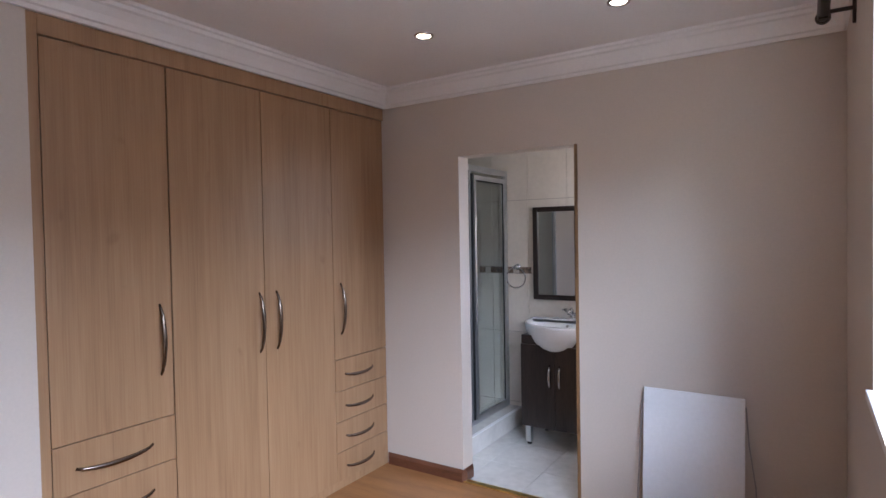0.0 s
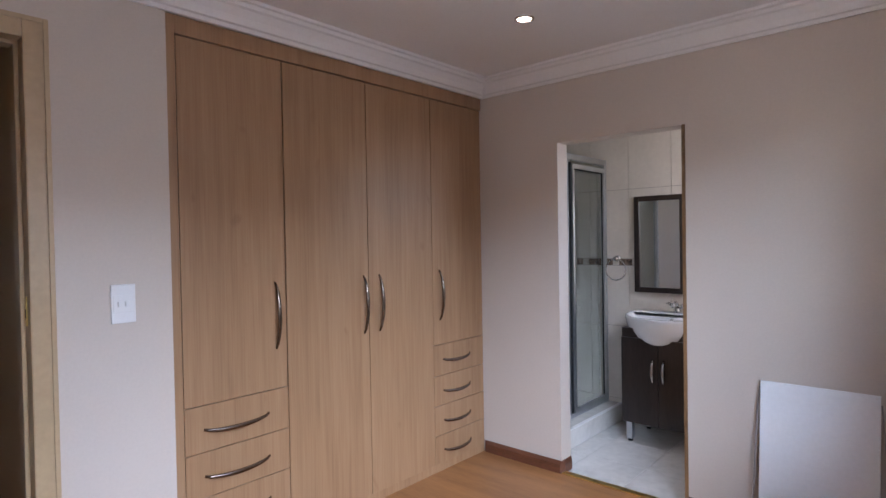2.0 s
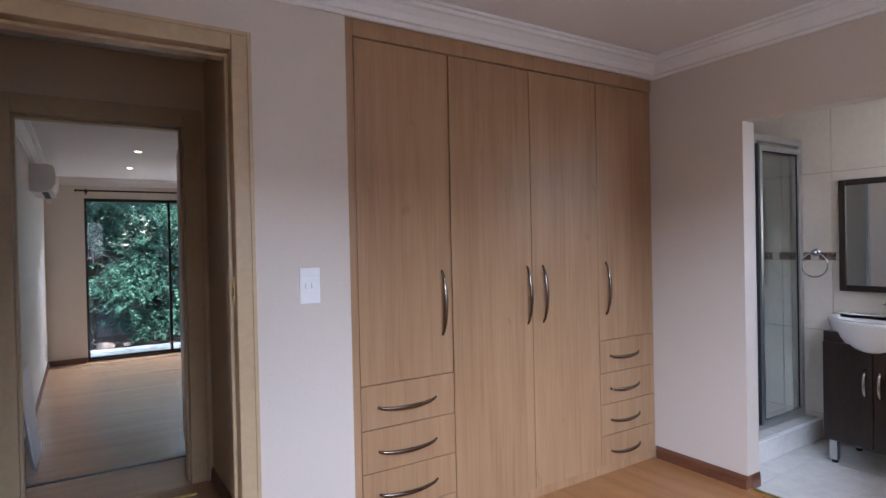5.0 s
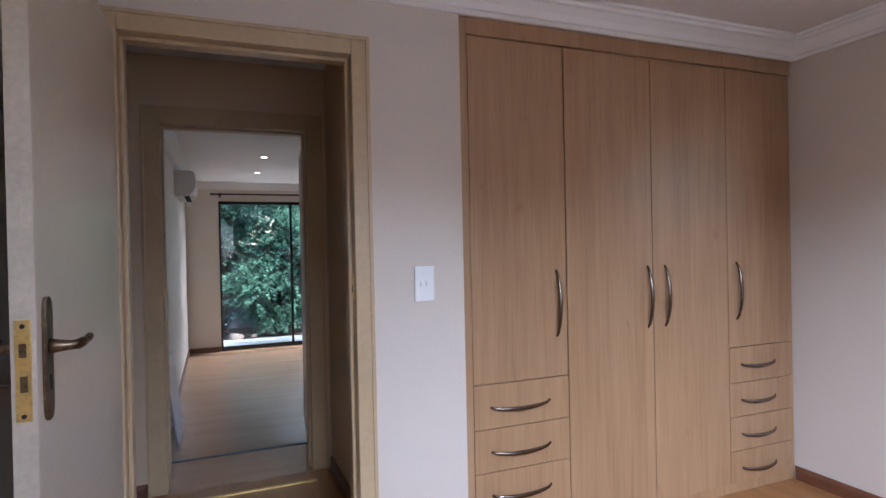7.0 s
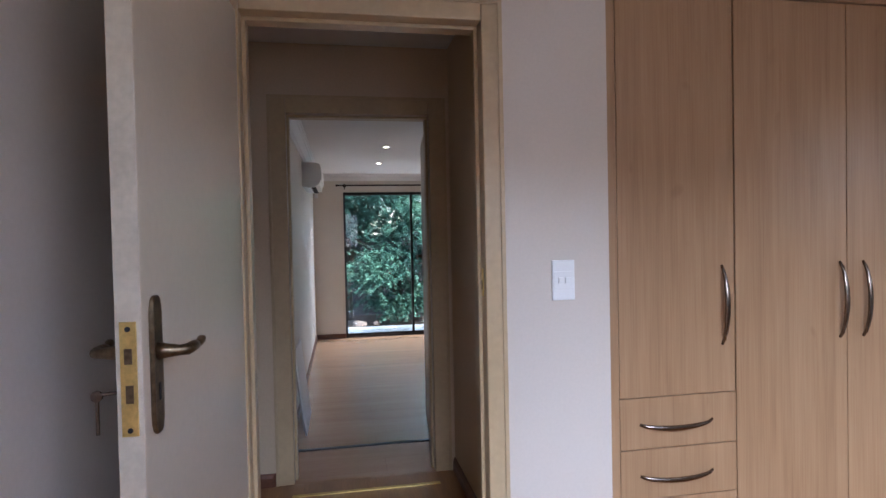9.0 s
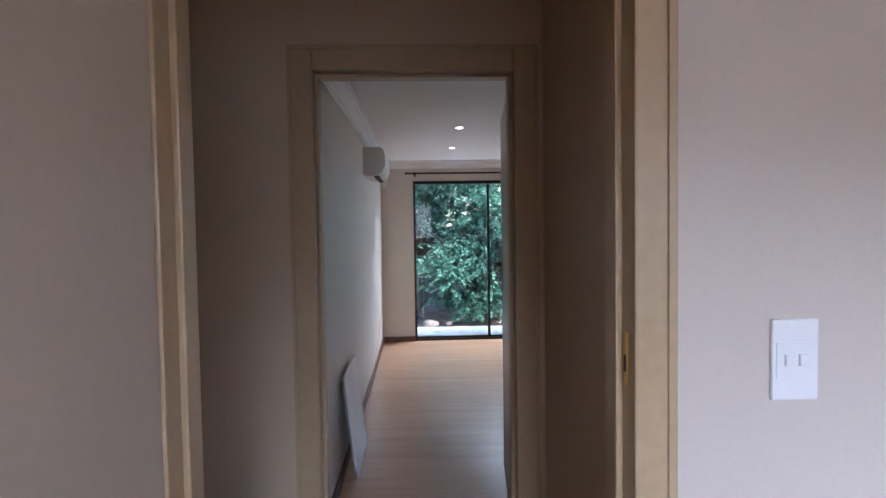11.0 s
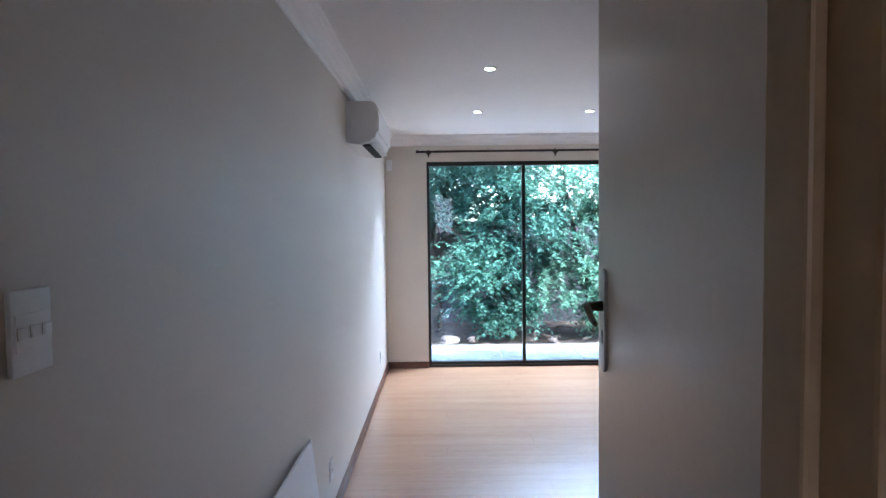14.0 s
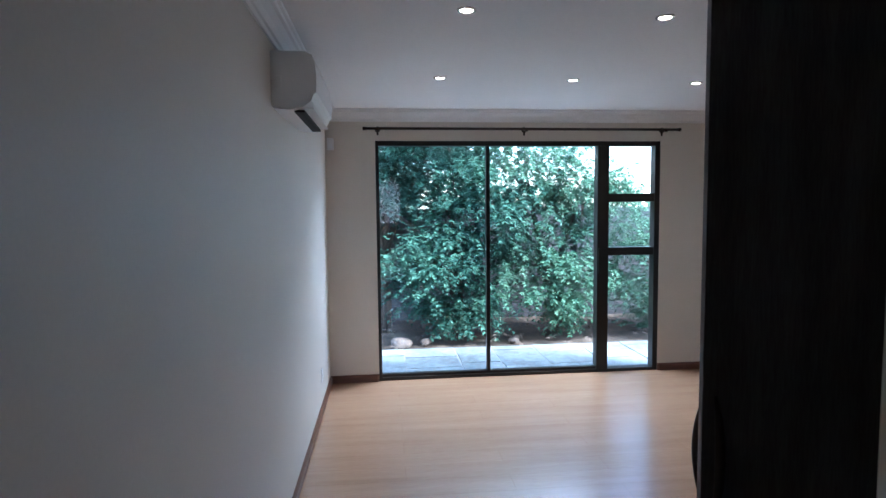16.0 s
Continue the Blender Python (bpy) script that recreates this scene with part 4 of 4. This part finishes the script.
tree("shrub", (-9.6, 1.5, -0.4), 1.5, ((-10.1, 0.1, 1.75, 0.45, 1.0, 0.6), (-10.1, 1.2, 2.0, 0.45, 0.9, 0.6), (-9.35, 1.45, 0.55, 0.5, 0.75, 0.75), (-9.5, 1.9, 1.3, 0.6, 0.7, 0.6)), 190, 240, 0.031, LEAVES_A, 5, "dense green shrub before the garden wall")
tree("shrub", (-9.7, 3.0, -0.4), 1.7, ((-9.4, 2.7, 0.55, 0.55, 0.8, 0.75), (-9.5, 3.3, 1.6, 0.6, 0.8, 0.6), (-9.6, 2.5, 2.0, 0.6, 0.7, 0.6)), 130, 240, 0.031, LEAVES_B, 7, "tall fresh green shrub with arching sprays")
tree("shrub", (-9.7, 4.9, -0.4), 1.5, ((-9.5, 4.3, 0.6, 0.6, 0.9, 0.9), (-9.7, 5.4, 0.8, 0.7, 0.9, 0.7)), 90, 230, 0.031, LEAVES_B, 9, "rounded green shrub beside the paving")
tree("tree", (-13.0, 4.0, -0.4), 4.0, ((-12.6, 2.0, 2.8, 1.0, 1.0, 0.8), (-13, 5.2, 1.2, 1.0, 1.3, 0.6), (-13, 1.5, 3.6, 1.2, 1.6, 1.2), (-12.8, -1.0, 3.4, 1.2, 1.8, 1.4), (-12.2, -2.2, 1.8, 0.8, 1.6, 1.2), (-12.2, 1.0, 1.9, 0.8, 1.8, 1.0)), 560, 110, 0.045, LEAVES_B, 11, "pale green tree behind the garden wall")
tree("tree", (-13.5, -3.5, -0.4), 4.0, ((-13, -3.4, 2.6, 1.4, 1.8, 1.6), (-12, -5.2, 2.2, 1.4, 1.8, 1.6)), 150, 60, 0.07, LEAVES_A, 13, "dark green tree behind the garden wall")

for x, y, r, s in ((-8.95, 0.72, 0.13, 1), (-9.05, 1.05, 0.08, 2), (-9.1, 0.35, 0.07, 3), (-9.0, 2.2, 0.08, 4)):
    bm = bmesh.new()
    bmesh.ops.create_icosphere(bm, subdivisions=3, radius=r)
    for v in bm.verts:
        v.co += v.co.normalized() * 0.35 * r * noise.noise(v.co * 6 + Vector((s, s, s)))
        v.co.z *= 0.6
    bm.transform(Matrix.Translation((x, y, -0.36 + r * 0.4)))
    st = thing("garden_stone", pose(x, y, -0.37), "rough brown stone in the flower bed", "stone", "stones in the flower bed")
    part("rock", bm, STONE, st, smooth=True)

# leaf litter on the bed
rng = np.random.default_rng(21)
litter = thing("leaf_litter", pose(-9, 2, -0.37), "dry fallen leaves on the soil", "leaf litter", kind="stuff")
leaf_cloud("litter_leaves", litter, [(-8.75 - 1.2 * rng.random(), -0.5 + 5.5 * rng.random(), -0.36, 0.02 + 0.3 * rng.random()) for i in range(60)], 10, 0.03, BARK, 22)

# precast garden wall: posts and ribbed planks
gw = thing("garden_wall", pose(-10.8, 2, -0.4), "dark grey precast concrete garden wall", "garden wall", kind="structure")
plank_mesh = None
for j in range(9):
    y = -7.5 + j * 1.6
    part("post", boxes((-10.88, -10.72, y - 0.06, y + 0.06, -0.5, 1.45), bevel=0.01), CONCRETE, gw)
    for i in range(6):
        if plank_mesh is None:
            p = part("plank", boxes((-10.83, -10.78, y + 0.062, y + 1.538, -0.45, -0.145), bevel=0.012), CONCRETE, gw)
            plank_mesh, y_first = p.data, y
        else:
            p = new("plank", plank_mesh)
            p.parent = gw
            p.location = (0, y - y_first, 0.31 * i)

# slate paving outside the sliding door
paving = structure("pavement", boxes((-8.63, FAR - 0.155, -0.6, 4.0, -0.5, -0.306)), MORTAR, "mortar bed of the slate paving", "pavement")
rng = random.Random(4)
y = -0.6
while y < 3.95:
    w = rng.uniform(0.4, 0.62)
    y1 = min(y + w, 3.98)
    x = FAR - 0.16
    while x > -8.6:
        d = rng.uniform(0.38, 0.6)
        x1 = max(x - d, -8.62)
        if x - x1 > 0.08:
            h = -0.297 + rng.uniform(-0.003, 0.003)
            j = [rng.uniform(0.004, 0.014) for k in range(8)]
            slab = prism([(x1 + j[0], y + j[1]), (x - j[2], y + j[3]), (x - j[4], y1 - j[5]), (x1 + j[6], y1 - j[7])], "z", -0.33, h)
            part("slab", slab, SLATE, paving)
        x = x1
    y = y1

# bathroom tiles
back = bpy.data.objects["wall_bathroom_back"]
TZ = (0.0, 0.16, 0.705, 1.155, 1.205, 1.715, 2.345)
for z0, z1 in zip(TZ, TZ[1:]):
    if z1 - z0 < 0.06:
        x = BW
        while x < BE:
            w = 0.05 if int(x * 40) % 2 else 0.03
            part("mosaic_stone", boxes((x + 0.001, x + w - 0.001, BACK - 0.011, BACK + 0.002, z0 + 0.002, z1 - 0.002)), MOSAIC if int(x * 37) % 3 else TILE, back)
            x += w
        continue
    for i in range(9):
        x0 = -0.462 + i * 0.31 - 0.31
        part("tile", boxes((max(x0, BW) + 0.0015, min(x0 + 0.31, BE) - 0.0015, BACK - 0.01, BACK + 0.002, z0 + 0.0015, z1 - 0.0015)), TILE, back) if min(x0 + 0.31, BE) - max(x0, BW) > 0.02 else None
floor_b = bpy.data.objects["floor_bathroom"]
for i in range(6):
    for j in range(4):
        x0, y0 = BW + i * 0.36, N + 0.03 + j * 0.36 - 0.03
        part("tile", boxes((x0 + 0.0015, min(x0 + 0.36, BE) - 0.0015, max(y0, N + 0.032) + 0.0015, min(y0 + 0.36, BACK - 0.011) - 0.0015, -0.012, -0.003)), TILE_FLOOR, floor_b) if min(y0 + 0.36, BACK - 0.011) - max(y0, N + 0.032) > 0.03 else None
